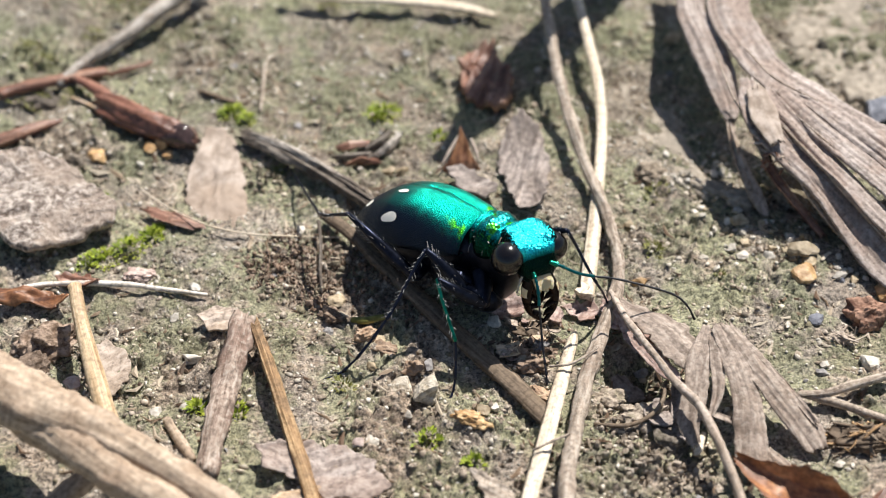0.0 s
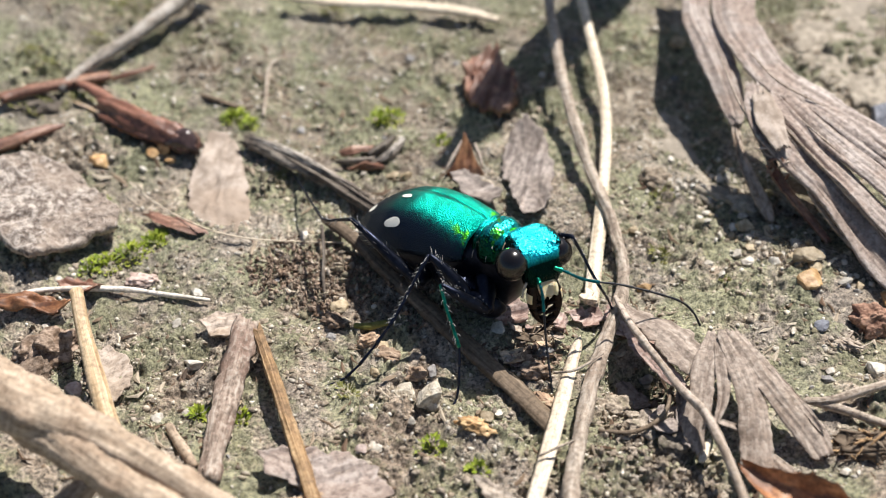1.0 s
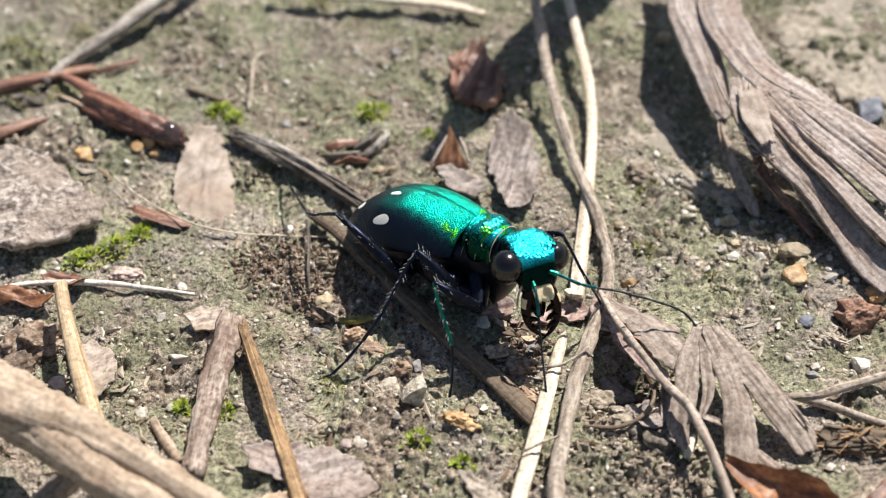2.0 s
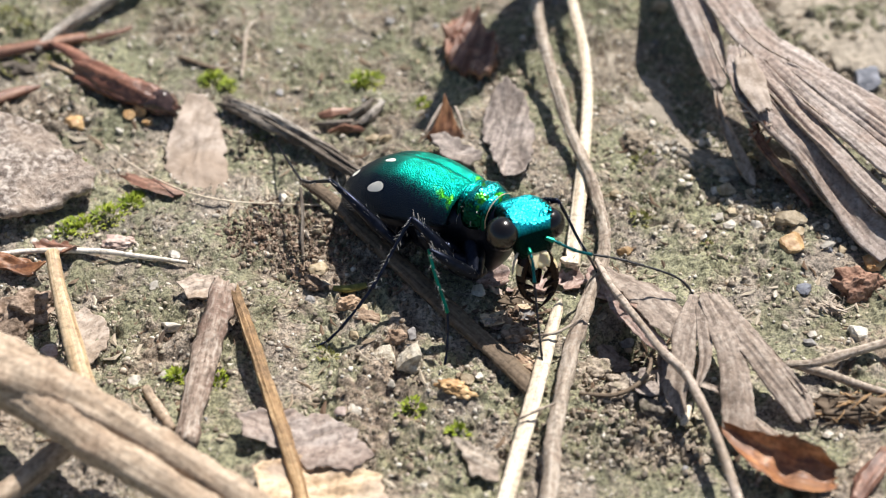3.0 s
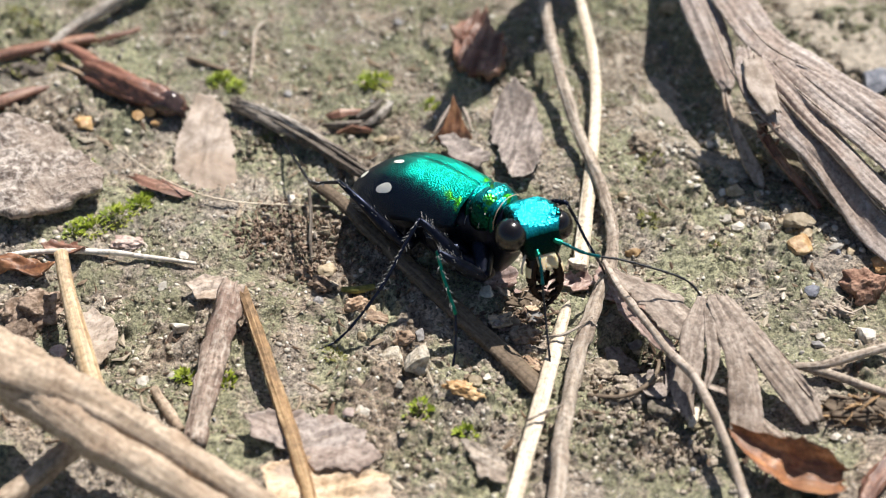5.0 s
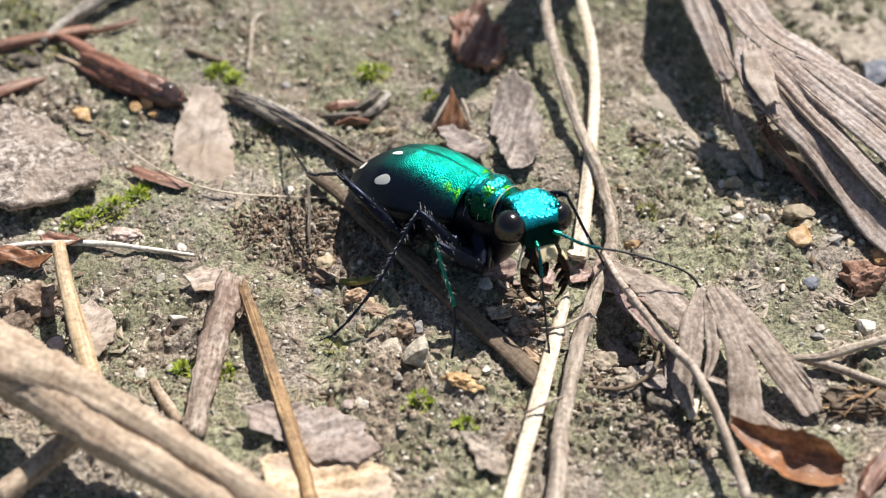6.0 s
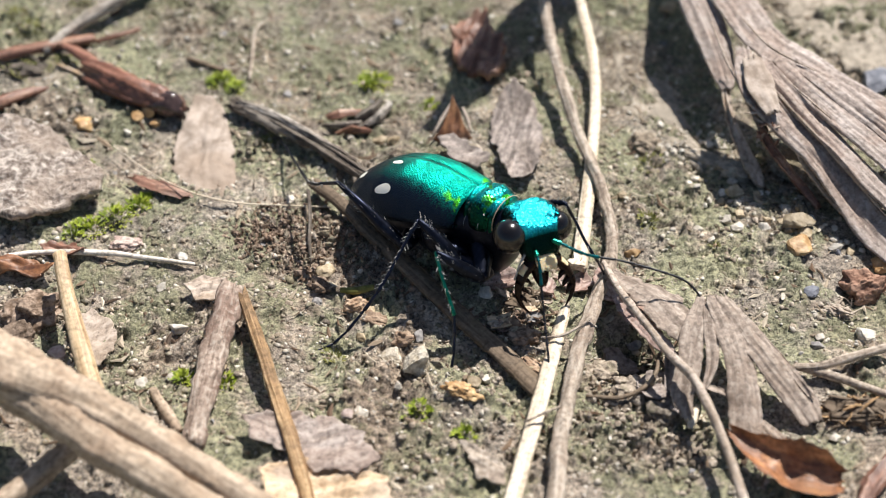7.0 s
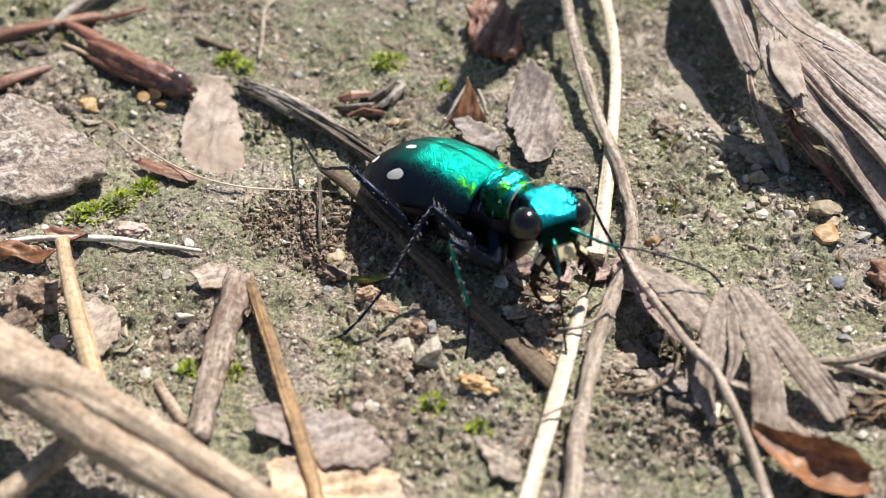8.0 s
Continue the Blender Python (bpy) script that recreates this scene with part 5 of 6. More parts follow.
thing("leaf_scrap", chip([(5.94, -2.64), (6.58, -2.14), (7.46, -2.23), (8.10, -2.96), (7.68, -3.61), (6.66, -3.53)], 0.1, 0.3, (0.05, 0.0), 0.25, 0.3, 40, 61, 0.12), PINK_LEAF, "pale pinkish leaf scrap beside a straw", "leaf")
thing("bark_chip", chip([(6.69, -1.89), (6.94, -1.47), (7.41, -1.60), (7.37, -2.38), (6.89, -2.55)], 0.2, 0.75, (0.0, -0.1), 0.1, 0.15, 70, 62, 0.12), STRAW, "pale bare wood chip beside a straw", "bark")
thing("leaf_scrap", chip([(2.12, -5.32), (2.83, -4.93), (3.55, -5.17), (3.38, -6.18), (2.51, -6.38)], 0.1, 0.2, (0.05, -0.12), 0.3, 0.3, 10, 63, 0.15), FAWN, "pale fawn leaf scrap beneath the beetle", "leaf")
thing("bark_chip", chip([(5.17, -2.77), (5.53, -2.53), (5.96, -2.89), (5.74, -3.99), (5.27, -4.07)], 0.15, 0.3, (0.1, -0.1), 0.3, 0.25, 75, 64, 0.12), PINK_LEAF, "reddish-brown curled bark chip beneath the beetle's jaws", "bark")
rnd = np.random.RandomState(88)
for k in range(14):
    a, b = rnd.uniform(2.6, 5.6), rnd.uniform(-6.4, -3.6)
    w, turn = rnd.uniform(0.18, 0.42), rnd.uniform(0, 3.1)
    outline = [(a + w * f * math.cos(turn + q), b + w * f * math.sin(turn + q)) for q, f in ((0, 1.3), (0.9, 0.7), (2.2, 0.8), (3.2, 1.2), (4.2, 0.7), (5.4, 0.8))]
    thing("litter_flake", chip(outline, 0.07, 0.22, (rnd.uniform(-0.4, 0.4), rnd.uniform(-0.5, 0.1)), 0.3, 0.15, rnd.uniform(0, 180), 70 + k, 0.05), (FAWN, PINK_LEAF, TAN_BARK, STEM)[k % 4], ("fawn", "pinkish-brown", "tan", "grey-brown")[k % 4] + " flake of plant litter beneath the beetle's head", "plant debris", "litter flakes")
thing("sand_patch", chip([(21.30, 27.30), (25.49, 28.54), (31.84, 27.30), (30.80, 18.52), (28.50, 13.70), (25.41, 14.12), (23.20, 16.07), (21.18, 18.52)], 0.4, -0.62, (0, 0), -0.05, 0.2, 0, 21, 0.5), SAND, "pale sandy soil patch with grit", "sand", kind="structure")

thing("sand_patch", chip([(10.22, 16.61), (11.96, 17.15), (13.38, 12.16), (14.45, 8.11), (12.61, 7.25), (10.99, 8.93), (10.15, 12.16)], 0.4, -0.42, (0, 0), -0.02, 0.12, 0, 22, 0.3), SAND, "pale sandy soil patch with grit", "sand", kind="structure")

# ---------- fibrous bark slab ----------
def frayed(parent, path, wid, thick, material, seed, fibres, roll, ridge=0.09, rough=0.2):
    """A flat torn strip with loose fibres lying along it."""
    rnd = np.random.RandomState(seed)
    bm = sweep(path, wid, (thick,) * len(path), 30, 12, ridge, rough, seed, ragged=0.6, roll=roll, hollow=-0.05)
    p = np.array(path, float)
    for k in range(fibres):
        a, b = sorted(rnd.uniform(0, len(p) - 1, 2))
        if b - a < 1:
            a, b = 0, len(p) - 1
        off, wander = rnd.uniform(-0.42, 0.42), rnd.uniform(-0.12, 0.12)
        q = []
        for u in np.linspace(a, b, 6):
            i = min(int(u), len(p) - 2)
            c = p[i] + (p[i + 1] - p[i]) * (u - i)
            t = p[i + 1] - p[i]
            side = np.cross(t, (0, 0, 1.0))
            side /= np.linalg.norm(side) + 1e-9
            w = float(np.interp(u, range(len(p)), wid))
            q.append(c + side * w * (off + wander * (u - a)) + np.array((0, 0, thick * 0.45 + 0.06 * rnd.rand())))
        w = rnd.uniform(0.14, 0.36) * (1.3 if thick > 0.2 else 0.8)
        sweep(q, (w * 0.4, w, w * 1.1, w, w * 0.8, w * 0.3), (w * 0.6,) * 6, 8, 6, 0.25, 0.2, seed + 7 * k, bm=bm, ragged=0.2)
    return part("strip", bm, material, parent)



slab = stand("bark_slab", (19.82, 8.95, 0.20), "weathered grey-brown fibrous bark slab, frayed into strips", "bark")
for k, (path, wid, mat, thick, cup) in enumerate((
        ([(15.40, 27.50, 5.60), (14.90, 22.50, 5.10), (14.20, 17.87, 4.70), (14.82, 15.14, 4.30), (15.42, 12.77, 3.70), (15.80, 10.97, 3.10), (15.96, 9.71, 2.70)], (1.6, 1.6, 1.8, 2.0, 1.8, 1.5, 0.7), SLAB, 0.3, 0.10),
        ([(15.86, 10.71, 2.90), (15.92, 8.71, 2.30), (16.34, 6.77, 1.70), (17.01, 5.21, 1.00), (17.43, 4.29, 0.50)], (0.5, 0.5, 0.7, 0.95, 0.5), TAN_BARK, 0.2, 0.12),
        ([(17.60, 27.50, 5.80), (17.00, 22.50, 5.40), (16.21, 17.46, 5.00), (17.07, 14.09, 4.70), (18.22, 11.76, 4.50), (20.08, 10.22, 4.20), (22.37, 8.40, 3.80), (25.50, 6.10, 3.20)], (3.0, 2.8, 2.5, 2.4, 2.2, 2.1, 2.1, 2.2), SLAB, 0.25, 0.04),
        ([(16.59, 10.15, 5.30), (16.79, 8.53, 5.10), (17.21, 6.87, 4.80), (18.33, 5.46, 4.20), (19.92, 3.96, 3.30), (21.35, 2.45, 2.30), (22.70, 0.55, 1.40), (24.25, -1.50, 0.70)], (0.7, 1.6, 1.9, 1.7, 1.7, 2.0, 2.1, 2.0), SLAB, 0.3, 0.06),
        ([(17.28, 9.16, 5.30), (18.58, 7.20, 4.80), (20.00, 5.34, 4.10), (21.45, 3.75, 3.40), (22.89, 2.11, 2.70), (24.61, 0.15, 2.00)], (1.0, 1.25, 1.25, 1.2, 1.35, 1.4), SLAB, 0.25, 0.05),
        ([(18.30, 9.11, 5.10), (19.72, 7.37, 4.70), (21.37, 5.60, 4.20), (23.06, 3.98, 3.60), (24.81, 2.23, 3.00)], (1.0, 1.25, 1.4, 1.5, 1.6), SLAB, 0.25, 0.05),
        ([(19.36, 9.16, 4.90), (21.02, 7.99, 4.50), (22.97, 6.21, 4.00), (25.10, 4.16, 3.40)], (0.9, 1.3, 1.55, 1.6), SLAB, 0.25, 0.04),
        ([(17.44, 6.45, 2.60), (18.41, 4.92, 1.90), (19.41, 3.63, 1.20), (20.30, 2.28, 0.70)], (0.4, 0.55, 0.5, 0.3), RED_BARK, 0.2, 0.1),
        ([(18.87, 5.54, 3.20), (19.69, 3.88, 2.30), (20.66, 2.64, 1.50), (21.46, 1.72, 0.90)], (0.4, 0.5, 0.5, 0.3), TAN_BARK, 0.2, 0.1),
        ([(16.77, 8.88, 3.60), (17.35, 7.17, 2.80), (18.12, 6.09, 1.80), (18.73, 5.21, 1.00)], (0.4, 0.5, 0.5, 0.3), DARK_WOOD, 0.2, 0.1),
        ([(17.30, 6.60, 4.30), (17.95, 5.75, 3.95), (18.75, 5.05, 3.60)], (0.5, 0.8, 0.5), ROTTED, 0.35, 0.1),
        ([(18.10, 5.35, 3.90), (18.95, 4.60, 3.45), (19.75, 3.75, 3.00)], (0.4, 0.7, 0.4), ROTTED, 0.3, 0.1))):
    part("strip", ribbon(path, wid, thick, 40 + k, (k * 37 % 10) - 5, 22, 14, 0.055, 0.08, cup, 5, 0.03, 0.025), mat, slab)
for k, (path, wid) in enumerate((
        ([(17.7, 7.2, 5.05), (19.3, 5.2, 4.35), (21.2, 3.1, 3.2), (23.4, 0.5, 1.8)], 0.16),
        ([(18.4, 8.2, 5.10), (20.0, 6.4, 4.60), (22.0, 4.4, 3.8), (24.2, 2.0, 2.9)], 0.14),
        ([(15.0, 12.2, 5.60), (15.7, 9.6, 4.80), (16.3, 8.0, 4.30)], 0.14),
        ([(16.6, 12.0, 6.10), (18.0, 10.0, 5.60), (20.4, 8.7, 4.9)], 0.13),
        ([(16.9, 8.0, 5.20), (17.5, 6.5, 4.80), (18.6, 5.1, 4.2)], 0.15))):
    part("fibre", sweep(path, (wid * 0.5, *[wid] * (len(path) - 2), wid * 0.4), None, 7, 8, 0.2, 0.2, 140 + k), TAN_BARK, slab)
part("flake", ribbon([(16.94, 9.20, 5.55), (17.18, 7.08, 5.30), (17.70, 5.27, 4.85)], (0.9, 1.7, 1.0), 0.12, 57, 4, 14, 14, 0.03, 0.12, 0.05, 1, 0.05, 0.06), PAPER_BARK, slab, "smooth pale bark flake")
rnd = np.random.RandomState(77)
for at in [(16.82, 5.79, 4.40), (17.23, 5.23, 4.20), (17.75, 4.88, 4.10), (18.28, 4.83, 3.90), (18.84, 4.88, 3.70), (19.39, 4.74, 3.50), (19.90, 4.69, 3.30), (17.16, 5.08, 3.40), (18.08, 4.84, 3.20), (19.17, 4.72, 2.90)]:
    for k in range(2):
        d = Vector((rnd.uniform(-0.3, 0.5), rnd.uniform(-0.5, 0.2), rnd.uniform(-0.3, 0.15)))
        p = Vector(at) + Vector(rnd.uniform(-0.15, 0.15, 3))
        part("splinter", sweep([p - d, p, p + d * 0.8], (0.12, 0.3, 0.1), (0.1, 0.2, 0.08), 6, 3, 0.3, 0.3, 160 + k, ragged=0.2), ROTTED if k else TAN_BARK, slab)
rotten = stand("decayed_twig", (-8.17, 8.82, 0.10), "dark grey decayed twig with split fibres on soil", "twig", "dry sticks")
frayed(rotten, [(-12.09, 10.93, 0.70), (-10.09, 9.51, 0.90), (-7.75, 7.77, 0.90), (-5.78, 6.13, 0.80), (-4.01, 4.53, 0.70)], (0.85, 1.1, 1.0, 0.85, 0.7), 0.6, DARK_WOOD, 31, 6, 10)
frayed(rotten, [(-11.62, 10.58, 1.00), (-9.75, 9.46, 1.20), (-7.58, 7.81, 1.20), (-5.46, 6.14, 1.00)], (0.35, 0.55, 0.5, 0.3), 0.3, GREY_BARK, 32, 3, 0)

# ---------- frayed leaf with its stalk ----------
fan = stand("frayed_leaf", (13.28, -7.41, 0.20), "grey-brown dry leaf frayed into strips on soil", "leaf")
for k, (path, wid, cup, roll) in enumerate((
        ([(8.68, -3.35, 1.50), (9.75, -4.68, 1.90), (10.95, -6.10, 2.10), (11.95, -7.50, 2.00), (12.30, -8.60, 1.60)], (0.5, 1.3, 2.1, 1.9, 0.6), 0.06, 8),
        ([(8.61, -3.73, 1.30), (9.38, -5.71, 1.50), (10.33, -7.37, 1.50), (11.47, -8.96, 1.30)], (0.4, 1.0, 1.0, 0.5), 0.08, -8),
        ([(13.16, -5.95, 2.30), (12.50, -8.08, 2.20), (12.09, -9.86, 1.70), (11.75, -11.16, 1.10), (11.96, -12.34, 0.60)], (0.7, 1.3, 1.4, 1.2, 0.5), 0.10, 6),
        ([(13.35, -6.26, 2.30), (13.30, -8.46, 2.20), (13.18, -9.95, 1.80), (12.77, -11.05, 1.40)], (0.6, 0.8, 0.6, 0.3), 0.12, 0),
        ([(13.53, -6.04, 2.40), (14.15, -8.17, 2.30), (14.54, -10.04, 1.90), (14.64, -11.94, 1.40), (14.61, -13.72, 0.80)], (0.8, 1.4, 1.5, 1.65, 1.5), 0.10, 0),
        ([(13.91, -5.97, 2.40), (15.19, -8.46, 2.20), (16.38, -10.41, 1.70), (17.33, -11.60, 1.20), (17.90, -12.67, 0.70)], (0.8, 1.6, 1.8, 1.9, 1.3), 0.08, -6),
        ([(14.50, -6.70, 2.36), (15.90, -8.70, 2.05), (17.00, -10.20, 1.65), (17.90, -11.50, 1.20)], (0.3, 0.45, 0.5, 0.25), 0.05, -14),
        ([(15.28, -12.53, 0.70), (15.92, -13.39, 0.60), (16.55, -14.09, 0.40)], (0.5, 0.9, 0.5), 0.1, 0),
        ([(12.30, -10.75, 1.45), (13.71, -11.33, 1.35), (14.60, -11.90, 1.0)], (0.25, 0.4, 0.25), 0.1, 0))):
    part("strip", ribbon(path, wid, 0.09, 60 + k, roll, 18, 14, 0.04, 0.08, cup, 4, 0.08, 0.10 if k < 2 else 0.035), PINK_LEAF if k == 1 else LEAF, fan)
part("stalk", sweep([(8.38, -2.60, 1.40), (9.04, -5.19, 2.00), (9.97, -7.49, 2.35), (11.16, -9.84, 2.35), (12.20, -11.15, 2.10), (12.85, -12.98, 1.80), (13.38, -14.79, 1.50), (13.74, -16.47, 1.30), (13.99, -18.17, 1.20)], (0.3, 0.38, 0.4, 0.42, 0.5, 0.5, 0.52, 0.5, 0.5), None, 10, 8, 0.1, 0.16, 71), TAN_BARK, fan, "pale thin stalk")
thing("rust_leaf", ribbon([(13.83, -13.32, 0.90), (15.01, -14.48, 0.90), (16.36, -15.48, 0.80), (17.62, -16.00, 0.70), (18.78, -16.13, 0.60)], (0.5, 1.4, 2.4, 2.5, 1.1), 0.1, 91, -28, 24, 14, 0.04, 0.1, -0.4, 2, 0.2, 0.05), ORANGE_LEAF, "curled rust-brown leaf lying on soil", "leaf")
thing("rust_sliver", sweep([(19.52, -17.49, 0.50), (20.29, -16.26, 0.60), (21.60, -14.58, 0.60)], (0.7, 1.0, 0.9), (0.5,) * 3, 8, 5, 0.3, 0.2, 72, ragged=0.4), RED_BARK, "red-brown wood sliver on soil", "splinter", smooth=False)
thing("pale_twig", sweep([(17.38, -9.17, 0.70), (18.77, -9.15, 0.80), (20.38, -8.64, 0.90), (23.03, -7.83, 1.00)], (0.35, 0.45, 0.5, 0.55), None, 9, 8, 0.1, 0.1, 73), STEM, "pale thin twig lying on soil", "twig", "dry sticks")
thing("pale_twig", sweep([(17.51, -8.97, 0.60), (19.16, -9.57, 0.60), (20.71, -10.30, 0.60), (22.49, -11.16, 0.60)], (0.4, 0.45, 0.42, 0.4), None, 9, 8, 0.1, 0.1, 74), STEM, "pale thin twig lying on soil", "twig", "dry sticks")
thing("curled_fibre", sweep([(7.10, -10.70, 0.30), (8.75, -10.85, 0.40), (9.87, -10.44, 0.60), (10.53, -9.63, 0.80), (10.80, -8.42, 0.90)], (0.16, 0.22, 0.25, 0.24, 0.16), None, 8, 8, 0.05, 0.1, 75), BROWN_WOOD, "curled thin brown plant fibre on soil", "fibre")
thing("curled_leaf", chip([(8.27, -6.66), (8.95, -6.39), (9.83, -7.31), (9.95, -8.30), (9.19, -8.19), (8.44, -7.62)], 0.12, 0.3, (0.05, 0.15), 0.4, 0.2, -35, 41, 0.06), DULL_LEAF, "small grey curled leaf under a frayed leaf", "leaf")
thing("curled_leaf", chip([(9.55, -9.86), (10.30, -9.19), (11.44, -9.05), (12.11, -8.56), (11.79, -9.86), (11.00, -10.77), (10.01, -11.02)], 0.12, 0.3, (0.0, 0.2), 0.6, 0.25, 25, 42, 0.08), DULL_LEAF, "small grey curled leaf beside a thin fibre", "leaf")
thing("curled_leaf", chip([(11.11, -8.00), (11.78, -8.37), (12.03, -10.22), (11.41, -12.37), (10.96, -11.31)], 0.12, 0.4, (0.1, 0.1), 0.4, 0.2, 80, 43, 0.08), DULL_LEAF, "small grey leaf scrap under a frayed leaf", "leaf")
thing("leaf_sliver", sweep([(12.46, -11.36, 0.40), (12.14, -12.26, 0.50), (11.94, -12.77, 0.40)], (0.3, 0.5, 0.25), (0.15,) * 3, 8, 6, 0.1, 0.1, 45), STRAW, "short pale leaf sliver on soil", "leaf")
thing("leaf_scrap", chip([(-9.36, -12.66), (-8.35, -12.20), (-7.24, -12.44), (-5.05, -12.30), (-3.78, -13.42), (-3.00, -15.06), (-3.84, -15.80), (-5.99, -15.46), (-7.67, -14.28), (-9.06, -13.77)], 0.08, 0.35, (0.0, 0.04), 0.12, 0.15, 15, 15, 0.14), SLAB, "greyish-tan leaf scrap lying on soil", "leaf")
thing("leaf_scrap", chip([(-8.39, -15.46), (-6.56, -14.79), (-4.40, -14.96), (-2.50, -16.13), (-2.20, -18.08), (-5.29, -19.03), (-7.95, -18.08)], 0.12, 0.35, (0.02, 0.08), 0.15, 0.3, 5, 16, 0.1), FAWN, "pale fawn leaf scrap lying on soil", "leaf")
thing("leaf_scrap", chip([(0.92, -14.28), (1.78, -14.45), (3.10, -15.46), (2.94, -16.46), (1.75, -16.13)], 0.12, 0.25, (0.0, 0.1), 0.15, 0.2, -30, 17, 0.1), STEM, "small grey-brown leaf scrap on soil", "leaf")
thing("leaf_scrap", chip([(-19.26, -5.37), (-18.01, -4.98), (-16.73, -5.88), (-16.47, -7.16), (-17.09, -8.56), (-18.19, -8.75)], 0.12, 0.2, (0, 0.05), 0.1, 0.15, 40, 18, 0.1), TAN_BARK, "pinkish-tan leaf scrap on soil", "leaf")
thing("leaf_scrap", chip([(-13.36, -3.50), (-12.39, -2.80), (-11.33, -3.09), (-11.29, -4.30), (-12.66, -4.58)], 0.12, 0.15, (0, 0.08), 0.1, 0.15, 20, 19, 0.05), TAN_BARK, "pale fawn leaf scrap beside a broken stick", "leaf")

# ---------- stones, nodules ----------
STONES = [ball((0, 0, 0), (1, 1, 0.8), None, 3, 0.2, 0.45, s, 0.38 + 0.05 * (s % 4)) for s in range(7)]


def stone(name, at, size, material, label, seed, category="pebble", group="pebbles", tall=0.75):
    rnd = np.random.RandomState(seed)
    bm = STONES[seed % 7].copy()
    bm.transform(Matrix.Rotation(rnd.uniform(0, 6.28), 4, "Z") @ Matrix.Diagonal((size * rnd.uniform(0.9, 1.2), size * rnd.uniform(0.75, 1.0), size * tall, 1)))
    bm.transform(Matrix.Translation((at[0], at[1], gz(*at) + size * tall * 0.3)))
    return thing(name, bm, material, label, category, group, smooth=False)


SEED = [0]


def clod(name, at, radii, turn, material, label, seed, category="clod"):
    """A crumbly lump with deep pits."""
    bm = ball((0, 0, 0), (1, 1, 1), None, 5, 0.35, 0.6, seed, 0.25)
    for v in bm.verts:
        p = v.co.copy()
        v.co = p * (1 + 0.3 * noise.noise(p * 2.6 + Vector((seed, 0, 0))) + 0.12 * noise.noise(p * 6 + Vector((0, seed, 0))) + 0.05 * noise.noise(p * 15 + Vector((0, 0, seed))))
    bm.transform(Matrix.Translation((at[0], at[1], gz(*at) + radii[2] * 0.35)) @ Matrix.Rotation(radians(turn), 4, "Z") @ Matrix.Diagonal((*radii, 1)))
    return thing(name, bm, material, label, category)


def tangle(name, at, radii, count, material, other, label, seed):
    """A heap of short bent fibres round a crumbly core."""
    rnd = np.random.RandomState(seed)
    z = gz(*at)
    heap = stand(name, (*at, z), label, "plant debris")
    part("core", ball((at[0], at[1], z + radii[2] * 0.2), (radii[0] * 0.75, radii[1] * 0.75, radii[2] * 0.6), None, 4, 0.5, 0.4, seed), material, heap)
    for mat, n in ((material, count * 2 // 3), (other, count // 3)):
        bm = bmesh.new()
        for k in range(n):
            d = rnd.normal(size=3)
            d[2] = abs(d[2])
            d = d / np.linalg.norm(d) * rnd.uniform(0.5, 1.0) * np.array(radii)
            p = np.array((at[0], at[1], z)) + d
            t = rnd.normal(size=3) * (1, 0.7, 0.25)
            t = t / np.linalg.norm(t) * rnd.uniform(0.3, 0.8)
            w = rnd.uniform(0.06, 0.22)
            sweep([p - t, p + rnd.normal(0, 0.12, 3), p + t], (w * 0.5, w, w * 0.4), (w * 0.4, w * 0.6, w * 0.3), 6, 4, 0.2, 0.15, k, bm=bm)
            if count <= 60:
                part("fibre", bm, mat, heap)
                bm = bmesh.new()
        if count > 60:
            part("fibrous_mat", bm, mat, heap)


def stones(name, material, label, rows, tall=0.75, group="pebbles"):
    for x, y, size in rows:
        SEED[0] += 1
        stone(name, (x, y), size, material, label, SEED[0], "pebble", group, tall)


def flat(rows):
    return [(*p, s) for p, s in rows]


stones("pebble", QUARTZ, "small pale quartz pebble on soil", flat((
    ((-8.37, 3.55), 0.40), ((-13.78, -0.89), 0.42), ((-13.38, -6.16), 0.68), ((-14.92, -9.67), 0.36), ((-13.43, -9.42), 0.34), ((17.29, 0.99), 0.42), ((15.89, 1.25), 0.42), ((15.34, 1.77), 0.34), ((13.63, 0.90), 0.32),
    ((14.33, 0.13), 0.40), ((21.44, -6.54), 0.62), ((19.19, -6.62), 0.34), ((-2.12, -10.37), 0.32), ((-3.96, -11.95), 0.42), ((15.94, -14.38), 0.3), ((-14.64, -3.09), 0.36), ((-16.96, 15.27), 0.34), ((2.29, -3.70), 0.42))))
stones("pebble", TAN_STONE, "small tan pebble on soil", flat((
    ((-3.60, 8.69), 0.55), ((-2.95, 8.40), 0.42), ((-6.08, -1.90), 0.62), ((15.98, 3.91), 0.62), ((19.09, 1.25), 0.8), ((-4.14, -6.39), 0.4), ((1.57, -9.86), 0.42),
    ((13.76, 20.20), 0.7), ((4.46, -8.93), 0.5), ((-3.76, -4.90), 0.55), ((-4.64, -4.58), 0.4), ((-10.97, -8.93), 0.3))))
stones("pebble", GREY_STONE, "small grey pebble on soil", flat((
    ((-1.20, -6.78), 0.5), ((4.67, -5.29), 0.5), ((8.87, -7.54), 0.5), ((9.98, -6.08), 0.45), ((-6.56, -4.10), 0.34), ((-9.63, 1.99), 0.28), ((18.89, -7.24), 0.36), ((16.86, -11.67), 0.35))))
stones("pebble", BLUE_STONE, "small blue-grey pebble on soil", flat((((19.16, -3.70), 0.42), ((25.44, 13.70), 1.3), ((20.93, -0.60), 0.3))))
stones("pebble", PINK_STONE, "small pinkish pebble on soil", flat((((-19.58, -7.43), 0.5), ((-4.51, -12.09), 0.4))))
